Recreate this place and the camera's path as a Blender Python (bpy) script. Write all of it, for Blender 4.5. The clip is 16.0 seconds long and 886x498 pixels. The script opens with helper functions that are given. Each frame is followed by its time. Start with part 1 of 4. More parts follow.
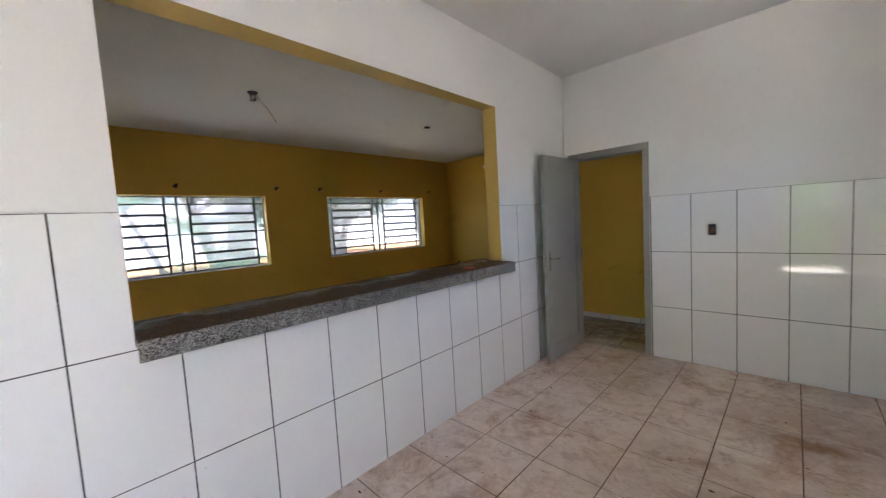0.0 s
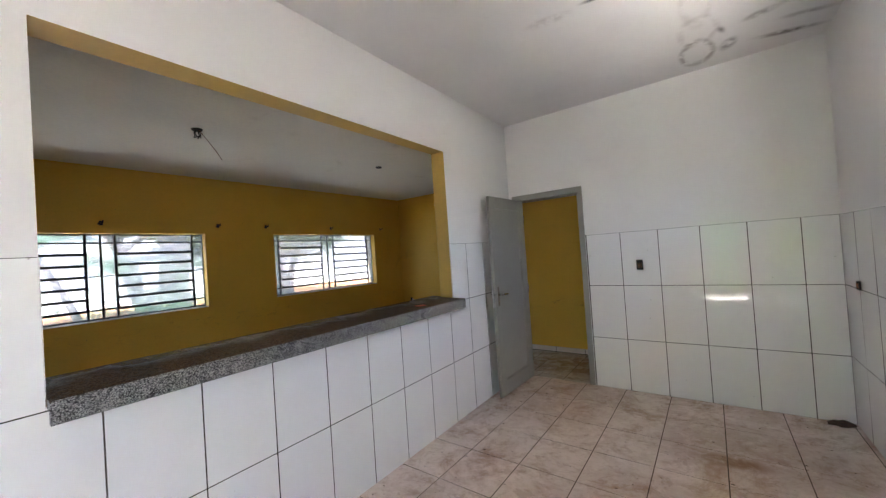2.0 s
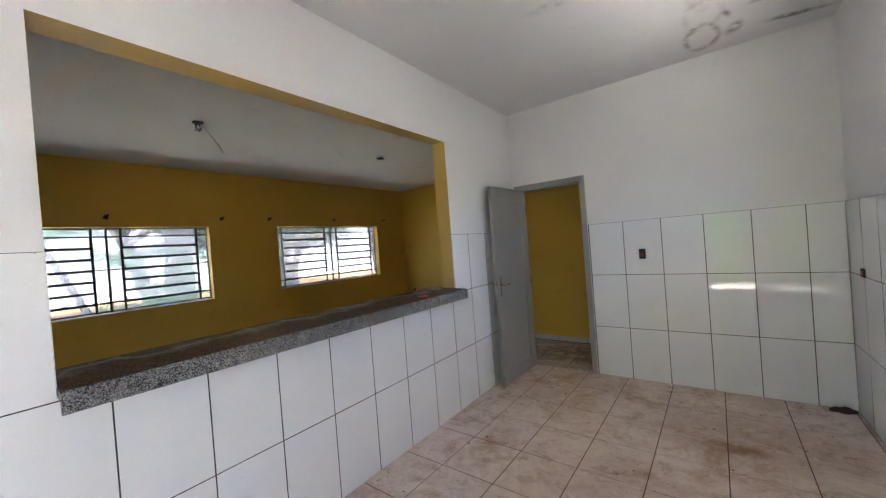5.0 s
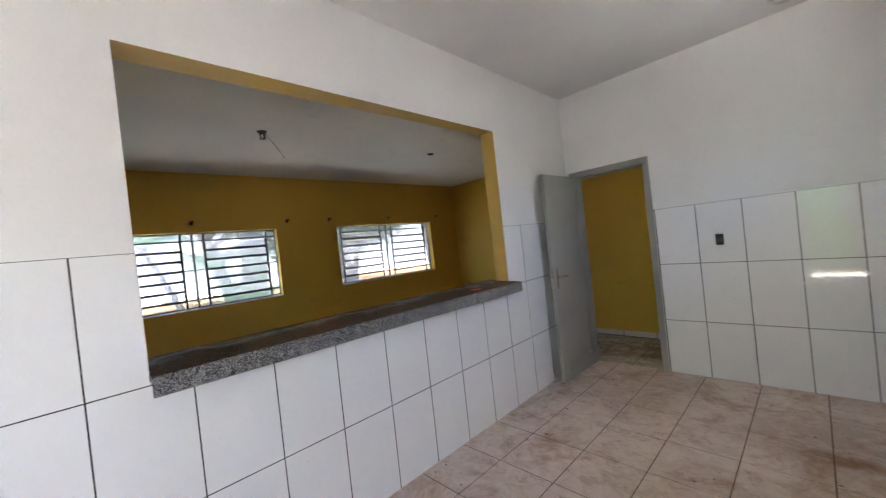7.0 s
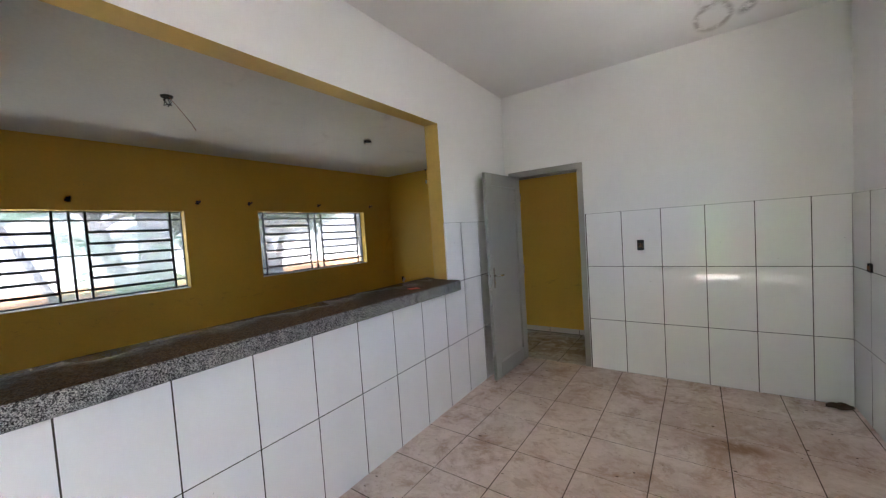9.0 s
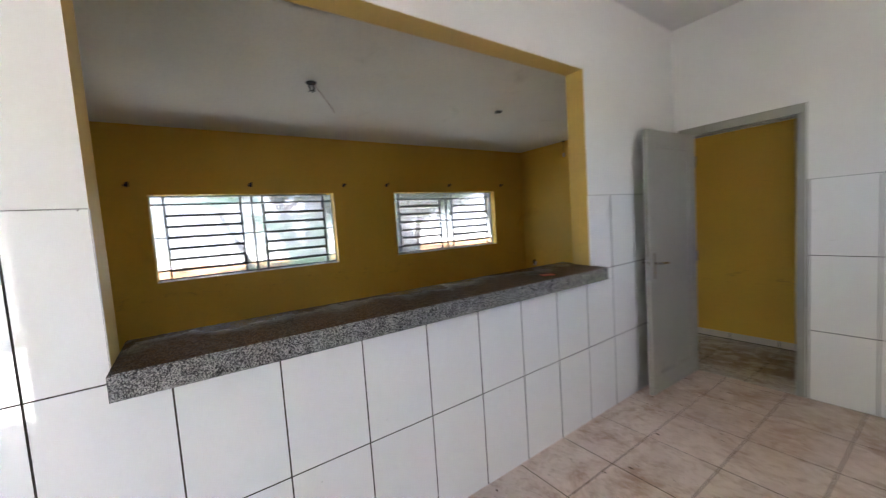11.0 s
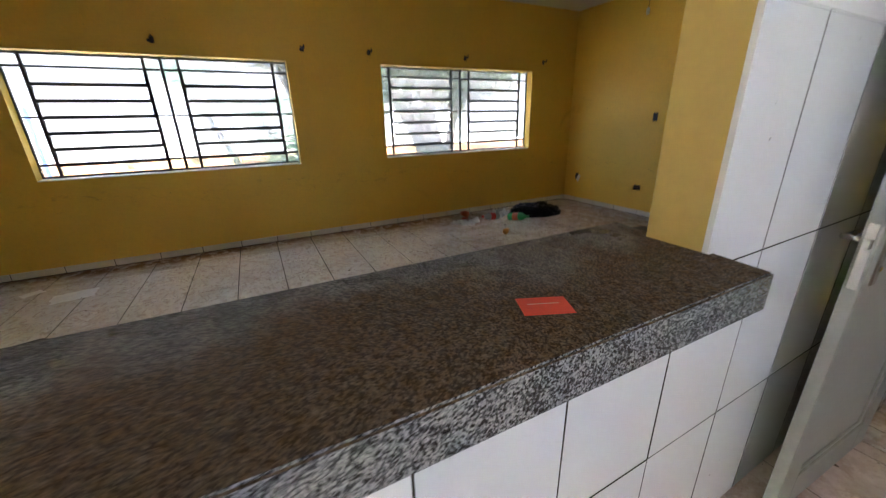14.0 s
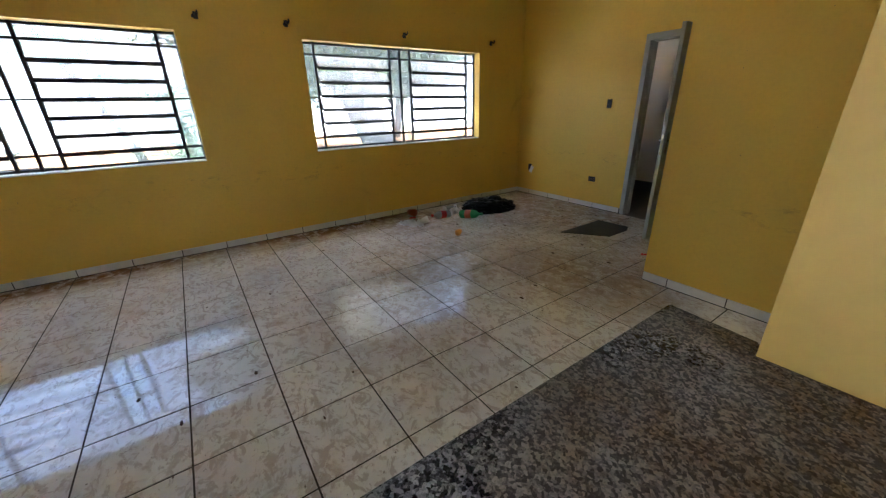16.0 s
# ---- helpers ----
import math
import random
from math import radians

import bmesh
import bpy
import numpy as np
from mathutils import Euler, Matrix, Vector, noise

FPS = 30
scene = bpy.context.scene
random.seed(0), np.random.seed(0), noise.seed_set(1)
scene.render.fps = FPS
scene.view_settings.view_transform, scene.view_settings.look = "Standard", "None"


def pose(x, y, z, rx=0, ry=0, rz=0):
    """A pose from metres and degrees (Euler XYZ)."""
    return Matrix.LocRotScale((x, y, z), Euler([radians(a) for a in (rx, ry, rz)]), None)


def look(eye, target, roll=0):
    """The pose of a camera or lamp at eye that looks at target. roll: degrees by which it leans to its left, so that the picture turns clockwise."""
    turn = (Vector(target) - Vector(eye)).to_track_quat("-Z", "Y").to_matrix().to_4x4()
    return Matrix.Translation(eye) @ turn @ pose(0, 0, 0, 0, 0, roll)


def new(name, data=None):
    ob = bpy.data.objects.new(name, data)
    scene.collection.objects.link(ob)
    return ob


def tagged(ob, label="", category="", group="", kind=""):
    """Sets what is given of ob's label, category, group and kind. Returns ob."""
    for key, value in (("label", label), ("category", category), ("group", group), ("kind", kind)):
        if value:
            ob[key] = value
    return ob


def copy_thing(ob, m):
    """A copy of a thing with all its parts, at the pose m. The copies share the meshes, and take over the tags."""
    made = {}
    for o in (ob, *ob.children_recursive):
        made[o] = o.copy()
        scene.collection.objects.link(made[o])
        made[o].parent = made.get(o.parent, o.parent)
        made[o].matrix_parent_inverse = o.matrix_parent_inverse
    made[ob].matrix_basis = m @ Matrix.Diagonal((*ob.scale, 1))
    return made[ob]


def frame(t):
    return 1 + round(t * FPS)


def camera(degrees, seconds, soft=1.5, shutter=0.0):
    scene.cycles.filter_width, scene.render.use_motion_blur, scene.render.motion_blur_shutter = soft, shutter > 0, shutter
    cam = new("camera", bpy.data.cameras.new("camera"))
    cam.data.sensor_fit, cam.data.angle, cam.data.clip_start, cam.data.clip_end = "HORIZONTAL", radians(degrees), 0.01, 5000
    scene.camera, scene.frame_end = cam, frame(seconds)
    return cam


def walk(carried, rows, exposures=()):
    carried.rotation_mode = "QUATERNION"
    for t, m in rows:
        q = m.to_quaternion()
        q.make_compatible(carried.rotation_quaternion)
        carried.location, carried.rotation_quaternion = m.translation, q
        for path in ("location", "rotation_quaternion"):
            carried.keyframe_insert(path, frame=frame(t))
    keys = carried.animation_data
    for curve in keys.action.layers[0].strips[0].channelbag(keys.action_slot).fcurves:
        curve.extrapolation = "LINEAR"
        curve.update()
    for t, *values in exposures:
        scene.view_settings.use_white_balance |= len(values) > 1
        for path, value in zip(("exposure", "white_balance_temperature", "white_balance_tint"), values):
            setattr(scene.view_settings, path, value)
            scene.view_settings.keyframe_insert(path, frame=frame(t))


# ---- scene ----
cam = camera(101.6, 16.0, soft=1.25, shutter=0.5)
PATH = [
    (0, (-0.613, 1.442, 1.47), (-2.008, 2.867, 1.324), -3.4),
    (0.5, (-0.617, 1.447, 1.467), (-1.896, 2.981, 1.37), -4.0),
    (1, (-0.608, 1.432, 1.477), (-1.818, 3.025, 1.47), -3.8),
    (1.5, (-0.583, 1.423, 1.494), (-1.781, 3.023, 1.586), -2.6),
    (2, (-0.563, 1.405, 1.492), (-1.754, 3.011, 1.526), -3.9),
    (2.5, (-0.585, 1.406, 1.478), (-1.944, 2.873, 1.455), -4.8),
    (3, (-0.597, 1.399, 1.48), (-2.051, 2.773, 1.474), -4.9),
    (3.5, (-0.593, 1.4, 1.483), (-2.017, 2.804, 1.501), -4.4),
    (4, (-0.592, 1.407, 1.49), (-1.947, 2.878, 1.478), -4.3),
    (4.2, (-0.581, 1.408, 1.492), (-1.879, 2.93, 1.483), -3.9),
    (6.3, (-0.536, 1.41, 1.487), (-1.717, 3.024, 1.464), -4.6),
    (6.5, (-0.542, 1.424, 1.483), (-1.804, 2.975, 1.482), -5.4),
    (7, (-0.55, 1.451, 1.474), (-1.986, 2.843, 1.458), -6.3),
    (7.5, (-0.593, 1.468, 1.478), (-2.112, 2.769, 1.483), -4.3),
    (8, (-0.677, 1.485, 1.496), (-2.106, 2.885, 1.485), -3.2),
    (8.2, (-0.685, 1.502, 1.513), (-1.96, 3.043, 1.501), -2.9),
    (10.3, (-0.787, 1.561, 1.48), (-1.913, 3.206, 1.317), -4.5),
    (10.5, (-0.835, 1.619, 1.471), (-2.115, 3.149, 1.324), -4.4),
    (11, (-0.963, 1.835, 1.466), (-2.618, 2.949, 1.324), -3.9),
    (11.5, (-1.197, 2.048, 1.451), (-2.946, 2.998, 1.249), -2.2),
    (12, (-1.43, 2.272, 1.478), (-3.139, 3.266, 1.175), -3.7),
    (12.5, (-1.558, 2.55, 1.458), (-3.405, 3.251, 1.146), -4.3),
    (13, (-1.686, 2.827, 1.447), (-3.499, 3.56, 1.03), -3.4),
    (13.5, (-1.909, 3.059, 1.432), (-3.632, 3.915, 0.885), 0.8),
    (14, (-2.069, 3.236, 1.39), (-3.755, 4.081, 0.724), -1.5),
    (14.5, (-2.23, 3.433, 1.347), (-3.879, 4.164, 0.483), -1.8),
    (15, (-2.396, 3.54, 1.365), (-4.026, 4.432, 0.626), -1.6),
    (15.5, (-2.514, 3.568, 1.388), (-4.074, 4.584, 0.657), -1.1),
    (16, (-2.531, 3.583, 1.384), (-4.068, 4.634, 0.654), -1.4),
]
walk(cam, [(t, look(eye, target, roll)) for t, eye, target, roll in PATH],
     exposures=[(0.0, 4.3, 6350, 15), (2.0, 4.47, 6350, 15), (3.5, 4.32, 6300, 15), (6.5, 4.4, 6250, 15), (7.5, 4.27, 6250, 15), (10.5, 4.6, 6350, 14), (11.0, 4.5, 6400, 14), (12.0, 4.8, 6600, 14), (12.5, 4.9, 6700, 14), (14.5, 5.08, 6400, 13), (16.0, 5.27, 6000, 12)])


# ---- world, sun, exposure ----
SUN_EL, SUN_AZ = 77.0, 80.0   # height, and the heading that the sun stands in, clockwise from +y
world = bpy.data.worlds.new("world")
scene.world = world
world.use_nodes = True
wn = world.node_tree
sky = wn.nodes.new("ShaderNodeTexSky")
sky.sky_type, sky.sun_disc = "NISHITA", False
sky.dust_density, sky.ozone_density = 3.0, 0.4
sky.sun_elevation, sky.sun_rotation = radians(SUN_EL), radians(SUN_AZ)
wn.links.new(sky.outputs[0], wn.nodes["Background"].inputs[0])
wn.nodes["Background"].inputs[1].default_value = 0.15
sun = new("sun", bpy.data.lights.new("sun", "SUN"))
sun.data.energy, sun.data.angle, sun.data.color = 5.0, radians(0.5), (1.0, 0.95, 0.88)
_az, _el = radians(SUN_AZ), radians(SUN_EL)
sun.matrix_world = look((0, 0, 12), (-math.sin(_az) * math.cos(_el), -math.cos(_az) * math.cos(_el), 12 - math.sin(_el)))


# ---- materials ----
def nodes_of(name):
    m = bpy.data.materials.new(name)
    m.use_nodes = True
    t = m.node_tree
    return m, t, t.nodes["Principled BSDF"]


def mix(t, fac, a, b):
    n = t.nodes.new("ShaderNodeMix")
    n.data_type = "RGBA"
    for sock, v in ((n.inputs[0], fac), (n.inputs[6], a), (n.inputs[7], b)):
        if isinstance(v, (int, float)):
            sock.default_value = v
        elif isinstance(v, tuple):
            sock.default_value = (*v, 1)
        else:
            t.links.new(v, sock)
    return n.outputs[2]


def position(t):
    return t.nodes.new("ShaderNodeNewGeometry").outputs["Position"]


def scaled(t, vec, s):
    n = t.nodes.new("ShaderNodeMapping")
    t.links.new(vec, n.inputs[0])
    n.inputs["Scale"].default_value = s
    return n.outputs[0]


def moved(t, vec, loc, s=(1, 1, 1), rz=0.0):
    n = t.nodes.new("ShaderNodeMapping")
    n.vector_type = "TEXTURE"
    t.links.new(vec, n.inputs[0])
    n.inputs["Location"].default_value = loc
    n.inputs["Rotation"].default_value = (0, 0, rz)
    n.inputs["Scale"].default_value = s
    return n.outputs[0]


def noise_tex(t, vec, scale, detail=4.0, rough=0.55, distort=0.0):
    n = t.nodes.new("ShaderNodeTexNoise")
    t.links.new(vec, n.inputs["Vector"])
    n.inputs["Scale"].default_value, n.inputs["Detail"].default_value = scale, detail
    n.inputs["Roughness"].default_value, n.inputs["Distortion"].default_value = rough, distort
    return n.outputs[0]


def band(t, value, lo, hi, top=1.0):
    n = t.nodes.new("ShaderNodeMapRange")
    n.interpolation_type = "SMOOTHSTEP"
    t.links.new(value, n.inputs[0])
    n.inputs[1].default_value, n.inputs[2].default_value, n.inputs[4].default_value = lo, hi, top
    return n.outputs[0]


def calc(t, op, a, b):
    n = t.nodes.new("ShaderNodeMath")
    n.operation = op
    for sock, v in ((n.inputs[0], a), (n.inputs[1], b)):
        if isinstance(v, (int, float)):
            sock.default_value = v
        else:
            t.links.new(v, sock)
    return n.outputs[0]


def relief(t, bsdf, height, strength, dist):
    n = t.nodes.new("ShaderNodeBump")
    n.inputs["Strength"].default_value, n.inputs["Distance"].default_value = strength, dist
    t.links.new(height, n.inputs["Height"])
    t.links.new(n.outputs[0], bsdf.inputs["Normal"])


def surface(name, base, other, rough=0.6, scale=3.0, spread=0.5, stain=None, grain=60.0, bump=0.15, dist=0.002, metal=0.0, coat=0.0, vary=0.0, spec=0.5, fleck=0.18, chips=0.0, scuffs=None):
    """Two-scale coloured surface. stain: (colour, scale, lo, hi, amount)."""
    m, t, b = nodes_of(name)
    p = position(t)
    big = noise_tex(t, p, scale)
    col = mix(t, band(t, big, 0.5 - spread / 2, 0.5 + spread / 2), base, other)
    fine = noise_tex(t, p, grain, 3)
    col = mix(t, band(t, fine, 0.35, 0.75, fleck), col, tuple(c * 0.7 for c in base))
    ro = None
    if stain:
        sc, ss, lo, hi, am = stain
        k = band(t, noise_tex(t, p, ss, 8, 0.62, 0.6), lo, hi, am)
        col = mix(t, k, col, sc)
        ro = calc(t, "ADD", rough, calc(t, "MULTIPLY", k, 0.45))
    if chips:
        col = mix(t, band(t, noise_tex(t, p, 55, 1.0, 0.5), 0.815, 0.83, chips), col, (0.10, 0.08, 0.06))
    if scuffs:
        sep = t.nodes.new("ShaderNodeSeparateXYZ")
        t.links.new(p, sep.inputs[0])
        far = calc(t, "ABSOLUTE", calc(t, "SUBTRACT", sep.outputs[2], 0.70), 0)
        row = calc(t, "SUBTRACT", 1.0, band(t, far, 0.03, 0.16))
        rub = band(t, noise_tex(t, scaled(t, p, (2.2, 2.2, 5.0)), 2.6, 8, 0.75, 0.4), 0.54, 0.70, 0.5)
        col = mix(t, calc(t, "MULTIPLY", row, rub), col, scuffs)
    if vary:
        r = t.nodes.new("ShaderNodeObjectInfo").outputs["Random"]
        col = mix(t, calc(t, "MULTIPLY", r, vary), col, tuple(c * 0.72 for c in base))
    t.links.new(col, b.inputs["Base Color"])
    if ro is not None:
        t.links.new(ro, b.inputs["Roughness"])
    else:
        t.links.new(calc(t, "ADD", rough - 0.05, calc(t, "MULTIPLY", fine, 0.1)), b.inputs["Roughness"])
    b.inputs["Metallic"].default_value = metal
    b.inputs["Coat Weight"].default_value = coat
    b.inputs["Specular IOR Level"].default_value = spec
    relief(t, b, noise_tex(t, p, grain, 5, 0.6), bump, dist)
    return m


def plain(name, base, rough=0.5, metal=0.0, grain=80.0):
    return surface(name, base, tuple(c * 0.85 for c in base), rough, 9.0, 0.6, None, grain, 0.05, 0.0008, metal)


WHITE = surface("white_wall_paint", (0.80, 0.79, 0.77), (0.76, 0.745, 0.725), 0.62, 1.3, 0.6, ((0.62, 0.59, 0.54), 1.1, 0.62, 0.85, 0.3), 45, 0.05, 0.0015, fleck=0.04)
YELLOW = surface("ochre_wall_paint", (0.72, 0.452, 0.055), (0.665, 0.408, 0.046), 0.55, 1.1, 0.6, ((0.40, 0.22, 0.04), 1.7, 0.60, 0.82, 0.45), 40, 0.15, 0.002, scuffs=(0.24, 0.12, 0.03), chips=0.7)
# ochre wall paint again, paled by the kitchen light painted into its colour
REVEAL_LIT = surface("lit_ochre_reveal_paint", (0.63, 0.43, 0.125), (0.58, 0.39, 0.108), 0.5, 1.3, 0.6, ((0.50, 0.31, 0.09), 2.2, 0.60, 0.82, 0.4), 40, 0.12, 0.002)
PLASTER_OUT = surface("outside_plaster", (0.70, 0.68, 0.62), (0.62, 0.60, 0.55), 0.8, 0.7, 0.5, ((0.35, 0.33, 0.29), 0.8, 0.6, 0.8, 0.5), 30, 0.3, 0.004)
TILE_W = surface("white_glazed_tile", (0.86, 0.855, 0.845), (0.835, 0.83, 0.815), 0.035, 2.0, 0.6, ((0.66, 0.62, 0.56), 2.1, 0.66, 0.86, 0.07), 14, 0.015, 0.001, vary=0.06, fleck=0.02, chips=0.8)
GROUT_W = surface("dark_wall_grout", (0.035, 0.029, 0.024), (0.07, 0.06, 0.05), 0.95, 4, 0.5, spec=0.1)
GROUT_F = surface("dirty_floor_grout", (0.055, 0.036, 0.024), (0.03, 0.021, 0.015), 0.9, 3, 0.5)
GROUT_K = surface("kitchen_floor_grout", (0.12, 0.070, 0.045), (0.08, 0.048, 0.032), 0.9, 2.5, 0.5)
GREY_PAINT = surface("grey_door_paint", (0.34, 0.33, 0.29), (0.31, 0.30, 0.26), 0.38, 2.0, 0.6, ((0.17, 0.165, 0.14), 3.0, 0.64, 0.85, 0.3), 55, 0.08, 0.0012)
SKIRT = surface("cream_skirting_tile", (0.72, 0.68, 0.58), (0.66, 0.61, 0.51), 0.22, 3, 0.5, ((0.34, 0.22, 0.11), 3.5, 0.55, 0.78, 0.5), 40, 0.05, 0.001, vary=0.15)
IRON = plain("black_iron", (0.009, 0.008, 0.007), 0.65)
CHROME = plain("worn_chrome", (0.62, 0.60, 0.56), 0.24, 1.0)
BRONZE = plain("tarnished_bronze", (0.26, 0.22, 0.18), 0.38, 1.0)
STEEL = surface("dark_window_steel", (0.022, 0.024, 0.024), (0.035, 0.034, 0.032), 0.6, 5, 0.5, ((0.06, 0.035, 0.02), 9, 0.6, 0.8, 0.5), 80, 0.15, 0.001, 0.2)
BLACK = plain("black_plastic", (0.006, 0.006, 0.006), 0.5)
BOXDARK = plain("dark_outlet_box", (0.009, 0.007, 0.006), 0.6)
COPPER = plain("copper_wire", (0.30, 0.14, 0.07), 0.4, 0.8)
WHITEPL = plain("white_plastic", (0.75, 0.74, 0.70), 0.4)
REDWOOD = surface("dark_red_floor", (0.07, 0.022, 0.014), (0.045, 0.016, 0.01), 0.45, 4, 0.6)
CEIL_D = surface("dingy_ceiling_paint", (0.80, 0.775, 0.70), (0.74, 0.715, 0.64), 0.75, 0.9, 0.6, ((0.42, 0.38, 0.30), 1.5, 0.58, 0.82, 0.5), 35, 0.2, 0.003)


def floor_tile_material(name, base, other, dirt, lo, hi, amount, rough, wiped, patches=(), glaze=0.0, smears=0.5):
    m, t, b = nodes_of(name)
    p = position(t)
    swirl = noise_tex(t, p, 5.0, 6, 0.6, 1.6)
    col = mix(t, band(t, swirl, 0.38, 0.68), base, other)
    rnd = t.nodes.new("ShaderNodeObjectInfo").outputs["Random"]
    col = mix(t, calc(t, "MULTIPLY", rnd, 0.16), col, tuple(c * 0.6 for c in base))
    d1 = band(t, noise_tex(t, p, 2.3, 12, 0.74, 0.7), lo, hi, amount)
    col = mix(t, d1, col, dirt)
    wipe = noise_tex(t, scaled(t, p, (1.0, 1.3, 1)), 6.5, 10, 0.72, 0.5)
    d2 = band(t, wipe, 0.535, 0.62, wiped)
    col = mix(t, d2, col, tuple(c * 0.9 for c in dirt))
    mid = band(t, noise_tex(t, p, 15, 8, 0.7, 0.4), 0.55, 0.62, wiped * 0.7)
    col = mix(t, mid, col, dirt)
    film = band(t, noise_tex(t, p, 1.1, 7, 0.6), 0.40, 0.66, smears * 0.36)
    col = mix(t, film, col, tuple(0.62 * c + 0.38 * d for c, d in zip(base, dirt)))
    smear = band(t, noise_tex(t, scaled(t, p, (1.0, 1.5, 1)), 7.0, 5, 0.62, 2.6), 0.535, 0.60, smears)
    col = mix(t, smear, col, tuple(0.45 * c + 0.55 * d for c, d in zip(base, dirt)))
    scrape = band(t, noise_tex(t, moved(t, p, (0, 0, 0), (0.5, 2.2, 1), 0.7), 26, 4, 0.6, 1.2), 0.62, 0.68, smears * 0.45)
    col = mix(t, scrape, col, tuple(min(0.9, 1.12 * c) for c in base))
    crust = noise_tex(t, p, 8.5, 10, 0.72, 0.5)
    for px, py, sx, sy, most in patches:
        ln = t.nodes.new("ShaderNodeVectorMath")
        ln.operation = "LENGTH"
        t.links.new(moved(t, p, (px, py, 0), (sx, sy, 1)), ln.inputs[0])
        near = calc(t, "SUBTRACT", 1.0, band(t, ln.outputs["Value"], 0.35, 1.15))
        k = calc(t, "MULTIPLY", near, band(t, crust, 0.26, 0.56, most))
        col = mix(t, k, col, tuple(c * 0.8 for c in dirt))
        d1 = calc(t, "MAXIMUM", d1, k)
    spots = band(t, noise_tex(t, p, 38, 3, 0.5), 0.68, 0.74, 0.7)
    col = mix(t, spots, col, tuple(c * 0.35 for c in dirt))
    t.links.new(col, b.inputs["Base Color"])
    r = calc(t, "ADD", rough, calc(t, "MULTIPLY", calc(t, "MAXIMUM", d1, d2), 0.5))
    t.links.new(r, b.inputs["Roughness"])
    clean = calc(t, "SUBTRACT", 1.0, calc(t, "MAXIMUM", d1, d2))
    t.links.new(calc(t, "MULTIPLY", clean, 0.5), b.inputs["Specular IOR Level"])
    if glaze:
        t.links.new(calc(t, "MULTIPLY", clean, glaze), b.inputs["Coat Weight"])
        b.inputs["Coat Roughness"].default_value = 0.05
    relief(t, b, calc(t, "ADD", noise_tex(t, p, 9, 4), calc(t, "MULTIPLY", noise_tex(t, p, 90, 3), 0.3)), 0.06, 0.003)
    return m


FLOOR_K = floor_tile_material("kitchen_floor_tile", (0.75, 0.63, 0.56), (0.67, 0.54, 0.47), (0.36, 0.21, 0.125), 0.46, 0.68, 0.75, 0.32, 0.38, [(-1.9, 4.9, 0.8, 0.7, 0.3), (-0.5, 4.6, 0.7, 0.5, 0.4), (-0.9, 3.6, 0.6, 0.5, 0.35), (-0.55, 4.42, 0.24, 0.10, 0.8)], smears=0.35)
# the last patch, at (-4.5, 4.6), is added to dull window 2's reflection
FLOOR_D = floor_tile_material("dining_floor_tile", (0.89, 0.85, 0.80), (0.83, 0.775, 0.715), (0.27, 0.150, 0.072), 0.52, 0.66, 0.6, 0.08, 0.5, [(-5.6, 7.7, 1.8, 1.1, 0.8), (-5.0, 6.3, 1.7, 1.2, 0.45), (-6.95, 2.2, 0.45, 2.6, 1.0), (-6.95, 4.9, 0.5, 1.6, 1.0), (-6.6, 5.9, 0.6, 1.0, 0.8), (-4.2, 6.2, 0.9, 0.6, 0.7), (-5.2, 5.2, 0.8, 0.6, 0.6), (-2.0, 6.0, 1.1, 0.6, 0.8), (-4.5, 4.6, 0.9, 0.7, 0.3)], 0.7, 0.8)


